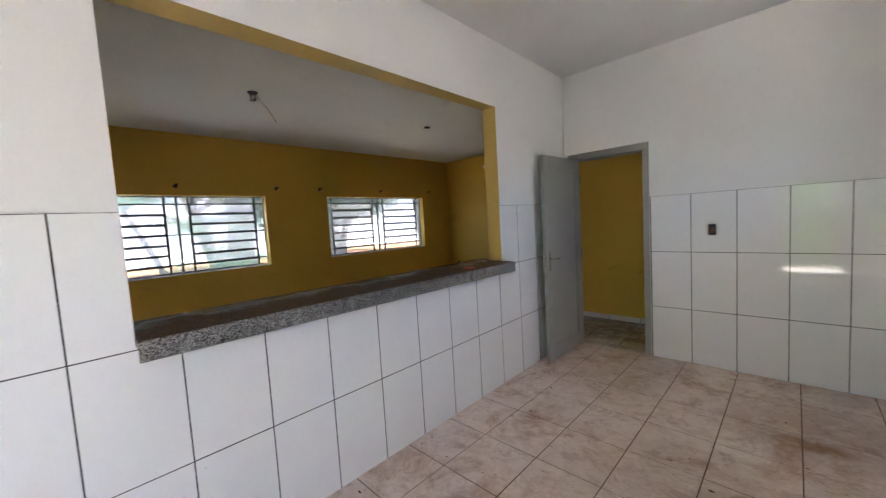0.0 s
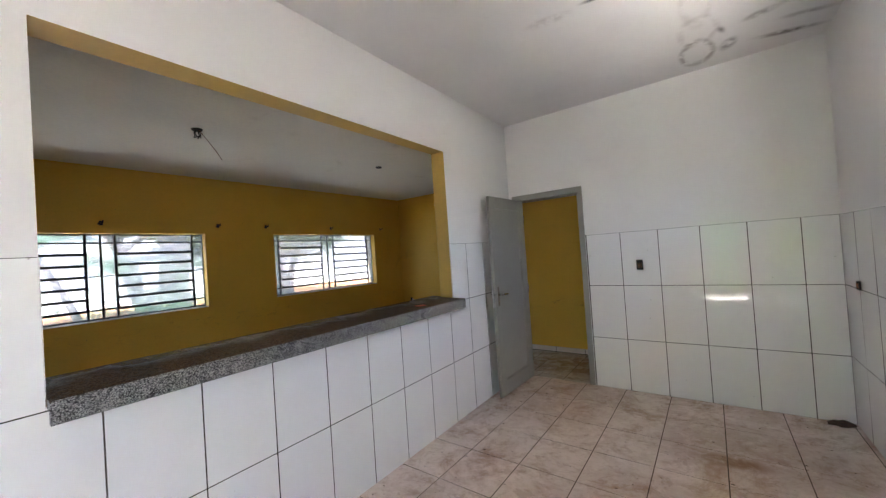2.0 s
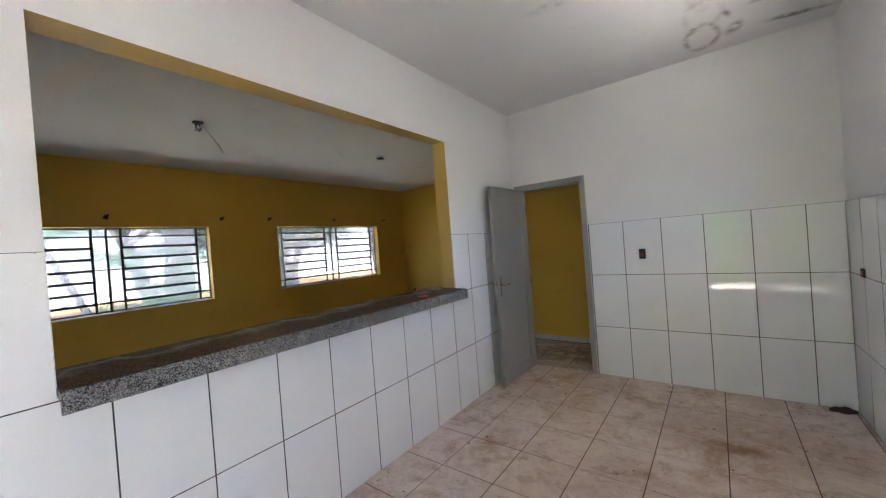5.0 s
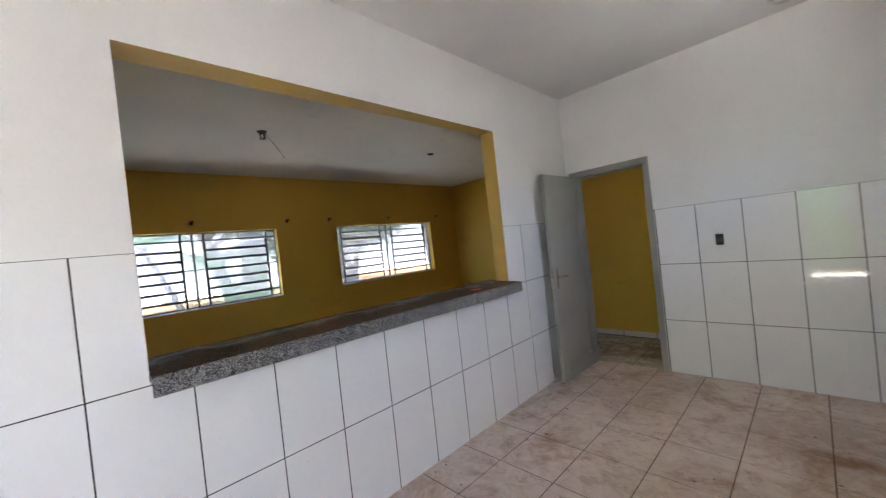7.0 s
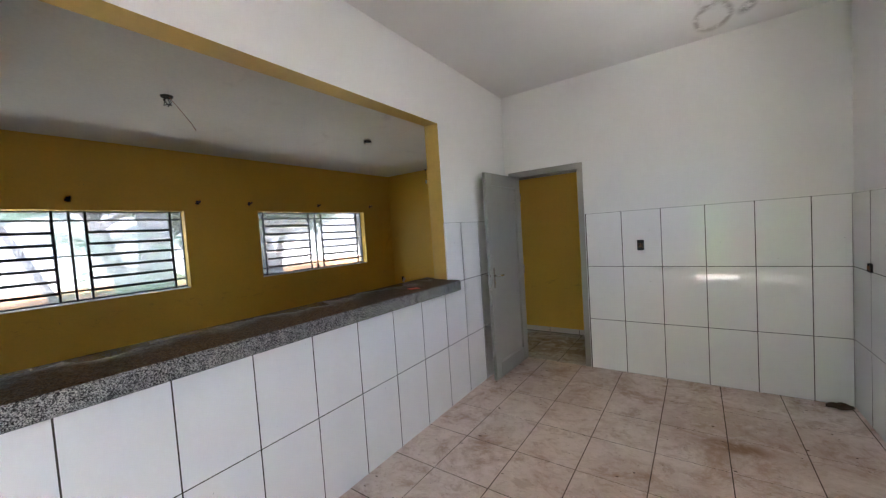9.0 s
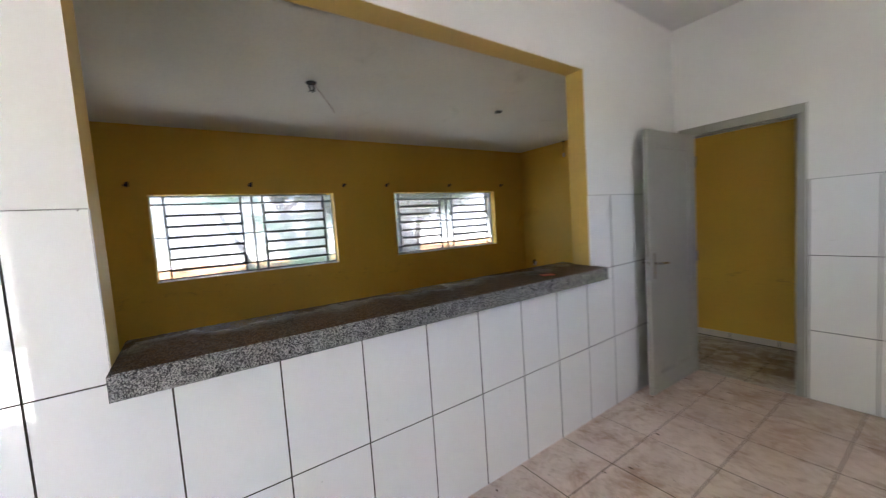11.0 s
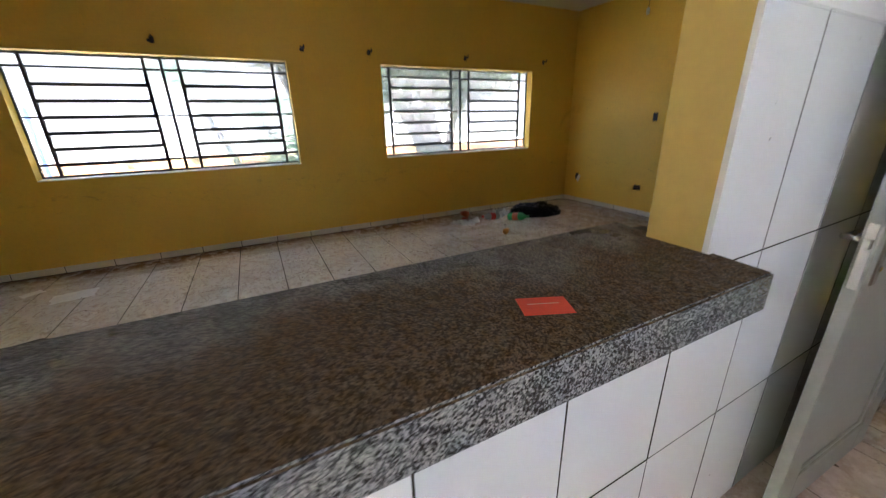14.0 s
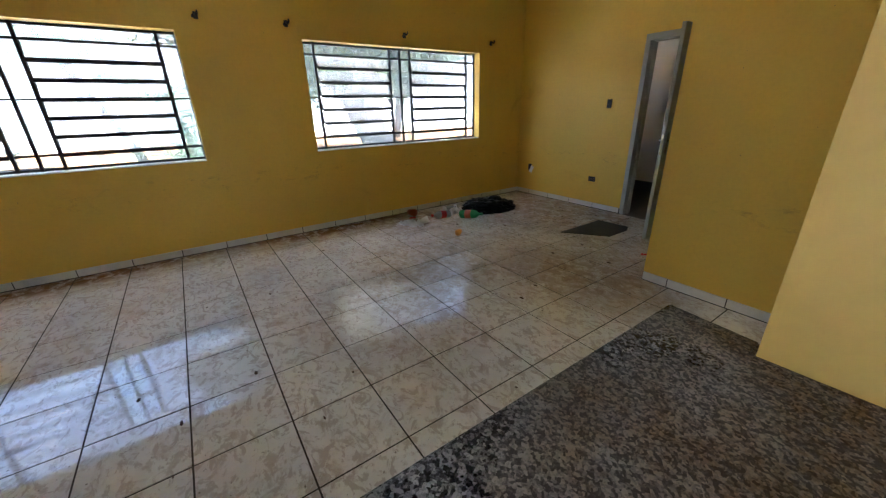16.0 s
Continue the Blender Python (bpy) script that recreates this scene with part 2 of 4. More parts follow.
def granite(name, dusty):
    """Coarse grey granite with black, grey and white crystals; dusty: under a brown film that thins out towards the dining room's edge."""
    m, t, b = nodes_of(name)
    p = position(t)
    drift = t.nodes.new("ShaderNodeVectorMath")
    drift.operation = "MULTIPLY_ADD"
    wob = t.nodes.new("ShaderNodeTexNoise")
    wob.inputs["Scale"].default_value, wob.inputs["Detail"].default_value = 160, 3
    t.links.new(p, wob.inputs["Vector"])
    t.links.new(wob.outputs["Color"], drift.inputs[0])
    drift.inputs[1].default_value = (0.0028, 0.0028, 0.0028)
    t.links.new(p, drift.inputs[2])
    shades = []
    for scale in ((320, 640) if dusty else (300, 620)):
        v = t.nodes.new("ShaderNodeTexVoronoi")
        v.inputs["Scale"].default_value = scale
        t.links.new(drift.outputs[0], v.inputs["Vector"])
        sep = t.nodes.new("ShaderNodeSeparateColor")
        t.links.new(v.outputs["Color"], sep.inputs[0])
        shades.append(sep.outputs[0])
    pick = calc(t, "ADD", calc(t, "MULTIPLY", shades[0], 0.72), calc(t, "MULTIPLY", shades[1], 0.28))
    pick = calc(t, "ADD", pick, calc(t, "MULTIPLY", calc(t, "SUBTRACT", noise_tex(t, p, 30, 4, 0.6), 0.5), 0.5))
    ramp = t.nodes.new("ShaderNodeValToRGB")
    e = ramp.color_ramp.elements
    e[0].position, e[0].color = 0.22, (0.014, 0.014, 0.016, 1)
    e[1].position, e[1].color = 0.34, (0.06, 0.058, 0.058, 1)
    for pos, c in ((0.46, (0.12, 0.117, 0.115, 1)), (0.52, (0.22, 0.215, 0.21, 1)), (0.68, (0.28, 0.275, 0.265, 1)), (0.78, (0.42, 0.405, 0.385, 1))):
        e.new(pos).color = c
    for k in e:
        k.color = (*[(0.6 if dusty else 0.85) * q for q in k.color[:3]], 1)
    t.links.new(pick, ramp.inputs[0])
    col = ramp.outputs[0]
    if dusty:
        sepx = t.nodes.new("ShaderNodeSeparateXYZ")
        t.links.new(p, sepx.inputs[0])
        inward = calc(t, "MULTIPLY", calc(t, "ADD", sepx.outputs[0], 2.61), 1.7)
        film = calc(t, "ADD", noise_tex(t, p, 3.2, 7, 0.62), inward)
        k = band(t, film, 0.30, 0.66, 0.92)
        fine = band(t, noise_tex(t, p, 60, 5, 0.7), 0.3, 0.75)
        k = calc(t, "MULTIPLY", k, calc(t, "ADD", 0.62, calc(t, "MULTIPLY", fine, 0.4)))
        tint = t.nodes.new("ShaderNodeMix")
        tint.data_type, tint.blend_type = "RGBA", "MULTIPLY"
        t.links.new(k, tint.inputs[0]), t.links.new(col, tint.inputs[6])
        tint.inputs[7].default_value = (0.84, 0.53, 0.22, 1)
        col = mix(t, calc(t, "MULTIPLY", k, 0.55), tint.outputs[2], (0.080, 0.043, 0.017))
        t.links.new(calc(t, "ADD", 0.14, calc(t, "MULTIPLY", k, 0.75)), b.inputs["Roughness"])
        t.links.new(calc(t, "SUBTRACT", 0.5, calc(t, "MULTIPLY", k, 0.5)), b.inputs["Specular IOR Level"])
    else:
        b.inputs["Roughness"].default_value = 0.25
    t.links.new(col, b.inputs["Base Color"])
    relief(t, b, noise_tex(t, p, 140, 3), 0.06, 0.0008)
    return m


GRANITE = granite("grey_granite", False)
GRANITE_TOP = granite("dusty_granite", True)


def glass_material(name, clear, tint, rough):
    """Window glass: mostly let through, a veil that scatters light, and a mirror share by the angle."""
    m = bpy.data.materials.new(name)
    m.use_nodes = True
    t = m.node_tree
    t.nodes.clear()
    out = t.nodes.new("ShaderNodeOutputMaterial")
    a, tr, g = t.nodes.new("ShaderNodeBsdfTransparent"), t.nodes.new("ShaderNodeBsdfTranslucent"), t.nodes.new("ShaderNodeBsdfGlossy")
    a.inputs[0].default_value = tr.inputs[0].default_value = (*tint, 1)
    g.inputs["Roughness"].default_value = rough
    m1, m2, f = t.nodes.new("ShaderNodeMixShader"), t.nodes.new("ShaderNodeMixShader"), t.nodes.new("ShaderNodeLayerWeight")
    edge = calc(t, "ADD", calc(t, "MULTIPLY", calc(t, "POWER", f.outputs["Facing"], 4.0), 0.5), 0.03)
    m1.inputs[0].default_value = 1 - clear
    t.links.new(a.outputs[0], m1.inputs[1]), t.links.new(tr.outputs[0], m1.inputs[2])
    t.links.new(edge, m2.inputs[0]), t.links.new(m1.outputs[0], m2.inputs[1]), t.links.new(g.outputs[0], m2.inputs[2])
    t.links.new(m2.outputs[0], out.inputs[0])
    return m


# both window tints are far darker than real glass, to dim the view outdoors
GLASS_CLEAR = glass_material("clear_pane_glass", 0.95, (0.43, 0.46, 0.475), 0.02)
GLASS_SLAT = glass_material("textured_slat_glass", 0.86, (0.44, 0.46, 0.485), 0.12)
PET_GREEN = glass_material("green_bottle_plastic", 0.55, (0.16, 0.66, 0.27), 0.08)
PET_FILM = glass_material("milky_plastic_film", 0.25, (0.92, 0.93, 0.94), 0.15)
PET_CLEAR = glass_material("clear_bottle_plastic", 0.6, (0.85, 0.9, 0.92), 0.08)


def ceiling_kitchen_material():
    m, t, b = nodes_of("mouldy_kitchen_ceiling_paint")
    p = position(t)
    col = mix(t, band(t, noise_tex(t, p, 1.0, 5), 0.3, 0.7), (0.78, 0.77, 0.75), (0.73, 0.72, 0.70))
    warp = noise_tex(t, p, 4.0, 7, 0.65)

    def ring(loc, size, rz, r0, width, amount, colour):
        q = moved(t, p, loc, (*size, 1.0), rz)
        ln = t.nodes.new("ShaderNodeVectorMath")
        ln.operation = "LENGTH"
        t.links.new(q, ln.inputs[0])
        d = calc(t, "ADD", ln.outputs["Value"], calc(t, "MULTIPLY", calc(t, "SUBTRACT", warp, 0.5), 0.8))
        off = calc(t, "ABSOLUTE", calc(t, "SUBTRACT", d, r0), 0)
        k = band(t, off, 0.0, width)
        patch = band(t, noise_tex(t, p, 8.0, 8, 0.7), 0.36, 0.58)
        k = calc(t, "MULTIPLY", calc(t, "MULTIPLY", calc(t, "SUBTRACT", 1.0, k), patch), amount)
        return mix(t, k, col, colour)

    for loc, size, rz, r0, w, am, c in (
        ((-1.05, 3.78, 3.00), (0.11, 0.030), 0.12, 0.0, 1.1, 1.0, (0.010, 0.007, 0.006)),
        ((-0.82, 3.83, 3.00), (0.17, 0.045), 0.25, 0.1, 1.0, 0.9, (0.10, 0.075, 0.055)),
        ((-1.33, 3.79, 3.00), (0.20, 0.06), 0.1, 0.1, 1.0, 0.45, (0.25, 0.22, 0.19)),
        ((-0.56, 5.06, 3.00), (0.115, 0.23), 0.0, 0.95, 0.30, 0.6, (0.20, 0.17, 0.14)),
        ((-0.54, 4.70, 3.00), (0.12, 0.22), 0.0, 0.95, 0.32, 0.28, (0.30, 0.27, 0.24)),
        ((-0.54, 4.25, 3.00), (0.085, 0.34), 0.0, 0.95, 0.35, 0.25, (0.36, 0.33, 0.30)),
        ((-0.355, 5.06, 3.00), (0.065, 0.13), 0.2, 0.0, 1.1, 1.0, (0.055, 0.040, 0.028)),
        ((-0.405, 4.78, 3.00), (0.035, 0.10), -0.25, 0.0, 1.1, 0.8, (0.08, 0.06, 0.045)),
        ((-0.20, 4.73, 3.00), (0.13, 0.06), -0.25, 0.2, 0.9, 0.6, (0.16, 0.13, 0.10)),
        ((0.06, 4.71, 3.00), (0.20, 0.06), 0.32, 0.1, 1.0, 0.9, (0.09, 0.07, 0.05)),
        ((0.08, 4.95, 3.00), (0.20, 0.05), 0.25, 0.1, 1.0, 0.55, (0.17, 0.14, 0.11)),
        ((0.02, 5.18, 3.00), (0.26, 0.055), 0.24, 0.1, 1.0, 0.95, (0.08, 0.06, 0.045)),
    ):
        col = ring(loc, size, rz, r0, w, am, c)
    t.links.new(col, b.inputs["Base Color"])
    b.inputs["Roughness"].default_value = 0.75
    relief(t, b, noise_tex(t, p, 30, 5), 0.2, 0.003)
    return m


CEIL_K = ceiling_kitchen_material()


# ---- mesh helpers ----
def mesh_of(name, bm, mats):
    me = bpy.data.meshes.new(name)
    bmesh.ops.recalc_face_normals(bm, faces=bm.faces)
    bm.to_mesh(me)
    bm.free()
    for m in (mats if isinstance(mats, (list, tuple)) else [mats]):
        me.materials.append(m)
    return me


def part(name, bm, material, parent=None, label=""):
    ob = new(name, mesh_of(name, bm, material))
    if parent:
        ob.parent = parent
    if label:
        tagged(ob, label)
    return ob


def smooth(ob, on=True):
    for f in ob.data.polygons:
        f.use_smooth = on
    return ob


def add_box(bm, lo, hi, bevel=0.0, segs=1):
    v = [bm.verts.new((x, y, z)) for z in (lo[2], hi[2]) for y in (lo[1], hi[1]) for x in (lo[0], hi[0])]
    fs = [bm.faces.new([v[i] for i in f]) for f in ((0, 2, 3, 1), (4, 5, 7, 6), (0, 1, 5, 4), (2, 6, 7, 3), (0, 4, 6, 2), (1, 3, 7, 5))]
    if bevel:
        es = list({e for f in fs for e in f.edges})
        bmesh.ops.bevel(bm, geom=es, offset=bevel, segments=segs, affect="EDGES", profile=0.5)
    return bm


def box(lo, hi, bevel=0.0, segs=1):
    return add_box(bmesh.new(), lo, hi, bevel, segs)


def add_tube(bm, pts, radii, sides=10, caps=True):
    """A tube along pts with a radius at each."""
    rings = []
    pts = [Vector(p) for p in pts]
    for i, p in enumerate(pts):
        d = (pts[min(i + 1, len(pts) - 1)] - pts[max(i - 1, 0)]).normalized()
        a = d.orthogonal().normalized() if i == 0 else (rings_a - d * rings_a.dot(d)).normalized()
        rings_a = a
        b = d.cross(a)
        r = radii[i] if isinstance(radii, (list, tuple)) else radii
        rings.append([bm.verts.new(p + (a * math.cos(k * math.tau / sides) + b * math.sin(k * math.tau / sides)) * r) for k in range(sides)])
    for r0, r1 in zip(rings, rings[1:]):
        for k in range(sides):
            bm.faces.new((r0[k], r0[(k + 1) % sides], r1[(k + 1) % sides], r1[k]))
    if caps:
        bm.faces.new(rings[0][::-1]), bm.faces.new(rings[-1])
    return bm


def empty(name, loc=(0, 0, 0)):
    e = new(name)
    e.location = loc
    return e


def grid_wall(name, axis, at, thick, us, zs, holes, pick, mats):
    """A wall in the plane axis = at, growing by thick. holes: (u0, u1, z0, z1). pick(normal, centre) gives the material's index."""
    us = sorted({*us, *[h[0] for h in holes], *[h[1] for h in holes]})
    zs = sorted({*zs, *[h[2] for h in holes], *[h[3] for h in holes]})
    full = {}
    for i in range(len(us) - 1):
        for j in range(len(zs) - 1):
            u, z = (us[i] + us[i + 1]) / 2, (zs[j] + zs[j + 1]) / 2
            full[i, j] = not any(h[0] < u < h[1] and h[2] < z < h[3] for h in holes)
    bm = bmesh.new()
    cache = {}

    def vert(u, n, z):
        key = (round(u, 5), round(n, 5), round(z, 5))
        if key not in cache:
            cache[key] = bm.verts.new((n, u, z) if axis == "x" else (u, n, z))
        return cache[key]

    a, b = at, at + thick
    for (i, j), on in full.items():
        if not on:
            continue
        u0, u1, z0, z1 = us[i], us[i + 1], zs[j], zs[j + 1]
        for n in (a, b):
            bm.faces.new([vert(u0, n, z0), vert(u1, n, z0), vert(u1, n, z1), vert(u0, n, z1)])
        for (di, dj), (p, q) in {(-1, 0): ((u0, z0), (u0, z1)), (1, 0): ((u1, z0), (u1, z1)), (0, -1): ((u0, z0), (u1, z0)), (0, 1): ((u0, z1), (u1, z1))}.items():
            if not full.get((i + di, j + dj), False):
                bm.faces.new([vert(p[0], a, p[1]), vert(q[0], a, q[1]), vert(q[0], b, q[1]), vert(p[0], b, p[1])])
    bmesh.ops.recalc_face_normals(bm, faces=bm.faces)
    for f in bm.faces:
        f.material_index = pick(f.normal, f.calc_center_median())
    return tagged(new(name, mesh_of(name, bm, mats)), kind="structure")


# ---- plan ----
KX0, KX1, KY0, KY1 = -2.455, 0.245, -1.0, 5.435      # kitchen
DX0, DX1, DY0, DY1 = -6.935, -2.611, 0.36, 8.185     # dining room
OP0, OP1, OPZ = 1.576, 4.088, 2.440                  # hatch between them
HY = 6.50                                            # hall's far wall
PX = -3.84                                           # the block's corner
CEIL_KZ, CEIL_DZ = 3.00, 2.965
TILE_TOP = 1.60
TOP = 3.10
WIN = ((1.352, 3.748), (4.860, 7.302))
WZ0, WZ1 = 0.935, 2.083

# walls
counter_wall = grid_wall("wall_counter", "x", KX0, DX1 - KX0, (KY0 - 0.15, 5.585), (-0.15, TOP), [(OP0, OP1, 1.060, OPZ)],
          lambda n, c: 0 if n.x > 0.5 else 1 if n.x < -0.5 else 2, [WHITE, YELLOW, REVEAL_LIT])
# the kitchen face and the hatch's far reveal run a little out of square
SKEW, WALL_X = 0.0145, -2.446
OP1K, OP1D = 4.096, 4.079
for v in counter_wall.data.vertices:
    if abs(v.co.y - OP1) < 0.001:
        v.co.y = OP1K if v.co.x > -2.55 else OP1D
    if abs(v.co.x - KX0) < 0.001:
        v.co.x = WALL_X - SKEW * (v.co.y - 1.56)
D1 = (-2.405, -1.70)
grid_wall("wall_kitchen_door", "y", KY1, 0.15, (KX0 - 0.06, KX1 + 0.15), (-0.15, TOP), [(D1[0] - 0.03, D1[1] + 0.03, -0.15, 2.095)],
          lambda n, c: 0 if n.y < -0.5 else 1, [WHITE, YELLOW])
KSIDE = (0.41, 0.72, -0.15, 2.10)
# unseen opening, added and sized to bring daylight to the kitchen walls
KHIGH = (3.25, 4.08, 1.86, 2.44)
grid_wall("wall_kitchen_side", "x", KX1, 0.15, (KY0 - 0.15, KY1), (-0.15, TOP), [KSIDE, KHIGH], lambda n, c: 0 if n.x < -0.5 else 1, [WHITE, PLASTER_OUT])
KDOOR = (-0.75, 0.02, -0.15, 2.12)
grid_wall("wall_kitchen_back", "y", KY0, -0.15, (KX0, KX1), (-0.15, TOP), [KDOOR], lambda n, c: 0 if n.y > 0.5 else 1, [WHITE, PLASTER_OUT])
# the small hole at y 9.72 is added to give the back room some light
grid_wall("wall_window", "x", DX0, -0.16, (DY0 - 0.15, 10.6), (-0.15, TOP), [(*w, WZ0, WZ1) for w in WIN] + [(9.72, 9.95, 1.6, WZ1)], lambda n, c: 1 if n.x < -0.5 else 0, [YELLOW, PLASTER_OUT])
grid_wall("wall_dining_end", "y", DY0, -0.15, (DX0, DX1), (-0.15, TOP), [], lambda n, c: 0 if n.y > 0.5 else 1, [YELLOW, PLASTER_OUT])
D2 = (-4.995, -4.30)
grid_wall("wall_dining_far", "y", DY1, 0.15, (DX0, PX), (-0.15, TOP), [(D2[0] - 0.03, D2[1] + 0.03, -0.15, 2.075)], lambda n, c: 0, [YELLOW])
grid_wall("wall_hall_far", "y", HY, 0.15, (PX, KX1 + 0.15), (-0.15, TOP), [], lambda n, c: 0, [YELLOW])
grid_wall("wall_block_side", "x", PX, 0.15, (HY + 0.15, 10.6), (-0.15, TOP), [], lambda n, c: 0, [YELLOW])
grid_wall("wall_hall_end", "x", KX1 + 0.15, 0.15, (KY1, HY + 0.15), (-0.15, TOP), [], lambda n, c: 0, [YELLOW])
grid_wall("wall_back_room", "y", 10.6, 0.15, (DX0 - 0.2, PX + 0.15), (-0.15, TOP), [], lambda n, c: 0, [WHITE])


def ceiling(name, lo, hi, z, mat, label):
    ob = part(name, box((*lo, z), (*hi, z + 0.1)), mat)
    return tagged(ob, label, "ceiling", kind="structure")


ceiling("ceiling_kitchen", (KX0 - 0.06, KY0), (KX1, KY1), CEIL_KZ, CEIL_K, "white kitchen ceiling with black mould and leak stains")
ceiling("ceiling_dining", (DX0, DY0), (DX1, DY1), CEIL_DZ, CEIL_D, "dingy white plaster ceiling of the empty dining room")
ceiling("ceiling_hall", (DX1, KY1 + 0.15), (KX1 + 0.15, HY), CEIL_DZ, CEIL_D, "dingy white ceiling of the small hall")
ceiling("ceiling_back_room", (DX0, DY1 + 0.15), (PX, 10.6), CEIL_DZ, CEIL_D, "dim white ceiling of the room behind the door")
# unseen; each eave's depth is set by how much daylight the kitchen should get
roof = part("roof", box((DX0 - 0.62, KY0 - 0.17, TOP), (KX1 + 1.25, 11.2, TOP + 0.14), 0.01), PLASTER_OUT)
tagged(roof, "unseen flat concrete roof slab, its eaves sized to limit daylight", "roof", kind="structure")


# ---- doors ----
def door_leaf(parent, width, height, thick, mat, plate_z):
    """A leaf that hangs from the local origin along +x, standing on z = 0, with one sunk panel on each face."""
    leaf = part("leaf", bmesh.new(), mat, parent)
    bm = bmesh.new()
    s, top, low = 0.115, 0.12, 0.15
    h = thick / 2
    for lo, hi in (((0, -h, 0), (s, h, height)), ((width - s, -h, 0), (width, h, height)), ((s, -h, 0), (width - s, h, low)), ((s, -h, height - top), (width - s, h, height))):
        add_box(bm, lo, hi, 0.0025)
    add_box(bm, (s, -h + 0.014, low), (width - s, h - 0.014, height - top))
    for y0, y1 in ((-h + 0.006, -h + 0.0145), (h - 0.0145, h - 0.006)):
        for lo, hi in (((s, y0, low), (s + 0.014, y1, height - top)), ((width - s - 0.014, y0, low), (width - s, y1, height - top)),
                       ((s, y0, low), (width - s, y1, low + 0.014)), ((s, y0, height - top - 0.014), (width - s, y1, height - top))):
            add_box(bm, lo, hi, 0.003)
    leaf.data = mesh_of("leaf", bm, mat)
    for sgn in (-1, 1):
        y = sgn * h
        bm = box((width - 0.069, min(y, y + sgn * 0.006), plate_z - 0.1), (width - 0.041, max(y, y + sgn * 0.006), plate_z + 0.1), 0.002)
        part("handle_plate", bm, BRONZE, leaf, "tarnished metal handle plate")
        bm = add_tube(bmesh.new(), [(width - 0.055, y, plate_z + 0.02), (width - 0.055, y + sgn * 0.04, plate_z + 0.02), (width - 0.062, y + sgn * 0.05, plate_z + 0.02), (width - 0.165, y + sgn * 0.05, plate_z + 0.016)], [0.009, 0.009, 0.009, 0.0075], 10)
        smooth(part("lever_handle", bm, CHROME, leaf, "chrome lever handle"))
        bm = add_tube(bmesh.new(), [(width - 0.055, y + sgn * 0.004, plate_z - 0.05), (width - 0.055, y + sgn * 0.010, plate_z - 0.05)], 0.008, 12)
        part("lock_cylinder", bm, CHROME, leaf)
    part("lock_faceplate", box((width - 0.0005, -0.011, plate_z - 0.11), (width + 0.002, 0.011, plate_z + 0.08), 0.001), CHROME, leaf, "scratched metal lock faceplate")
    part("latch_bolt", box((width + 0.002, -0.007, plate_z + 0.01), (width + 0.011, 0.007, plate_z + 0.035), 0.002), CHROME, leaf)
    for z in (0.22, height / 2, height - 0.22):
        smooth(part("hinge", add_tube(bmesh.new(), [(-0.006, h, z - 0.045), (-0.006, h, z + 0.045)], 0.007, 10), CHROME, leaf))
    return leaf


def door_frame(parent, x0, x1, y0, y1, zin, face):
    """Jambs and head round a clear opening x0..x1 up to zin, in a wall from y0 to y1."""
    f = 0.055
    a, b = y0 - face, y1 + face
    part("jamb", box((x0 - f, a, 0), (x0, b, zin), 0.003), GREY_PAINT, parent)
    part("jamb", box((x1, a, 0), (x1 + f, b, zin), 0.003), GREY_PAINT, parent)
    part("head", box((x0 - f, a, zin), (x1 + f, b, zin + f + 0.012), 0.003), GREY_PAINT, parent)
    my = (y0 + y1) / 2
    part("door_stop", box((x0, my, 0), (x0 + 0.012, my + 0.03, zin), 0.002), GREY_PAINT, parent)
    part("door_stop", box((x1 - 0.012, my, 0), (x1, my + 0.03, zin), 0.002), GREY_PAINT, parent)
    part("door_stop", box((x0 + 0.012, my, zin - 0.012), (x1 - 0.012, my + 0.03, zin), 0.002), GREY_PAINT, parent)


door_1 = tagged(empty("door_1"), "grey painted panel door standing open against the tiled wall", "door", kind="structure")
door_frame(door_1, D1[0], D1[1], KY1, KY1 + 0.15, 2.068, 0.012)
swing_1 = door_leaf(door_1, 0.757, 2.055, 0.036, GREY_PAINT, 1.02)
swing_1.matrix_basis = pose(-2.347, KY1 - 0.018, 0.008, 0, 0, -91.7)
door_2 = tagged(empty("door_2"), "grey painted door standing open to a dim room", "door", kind="structure")
door_frame(door_2, D2[0], D2[1], DY1, DY1 + 0.15, 2.035, 0.012)
swing_2 = door_leaf(door_2, 0.735, 2.03, 0.036, GREY_PAINT, 1.0)
swing_2.matrix_basis = pose(-4.317, DY1 - 0.018, 0.008, 0, 0, -90.5)

# ---- hatch counter ----
SLAB_Z, FRONT, BACK, SLAB_R, TILT = 1.093, -2.358, -2.724, 4.110, 0.055   # the top rises towards the dining room
counter = tagged(empty("counter_slab", (FRONT, (OP0 + OP1) / 2, 1.0)), "speckled grey granite hatch counter, its top brown with dust", "counter")


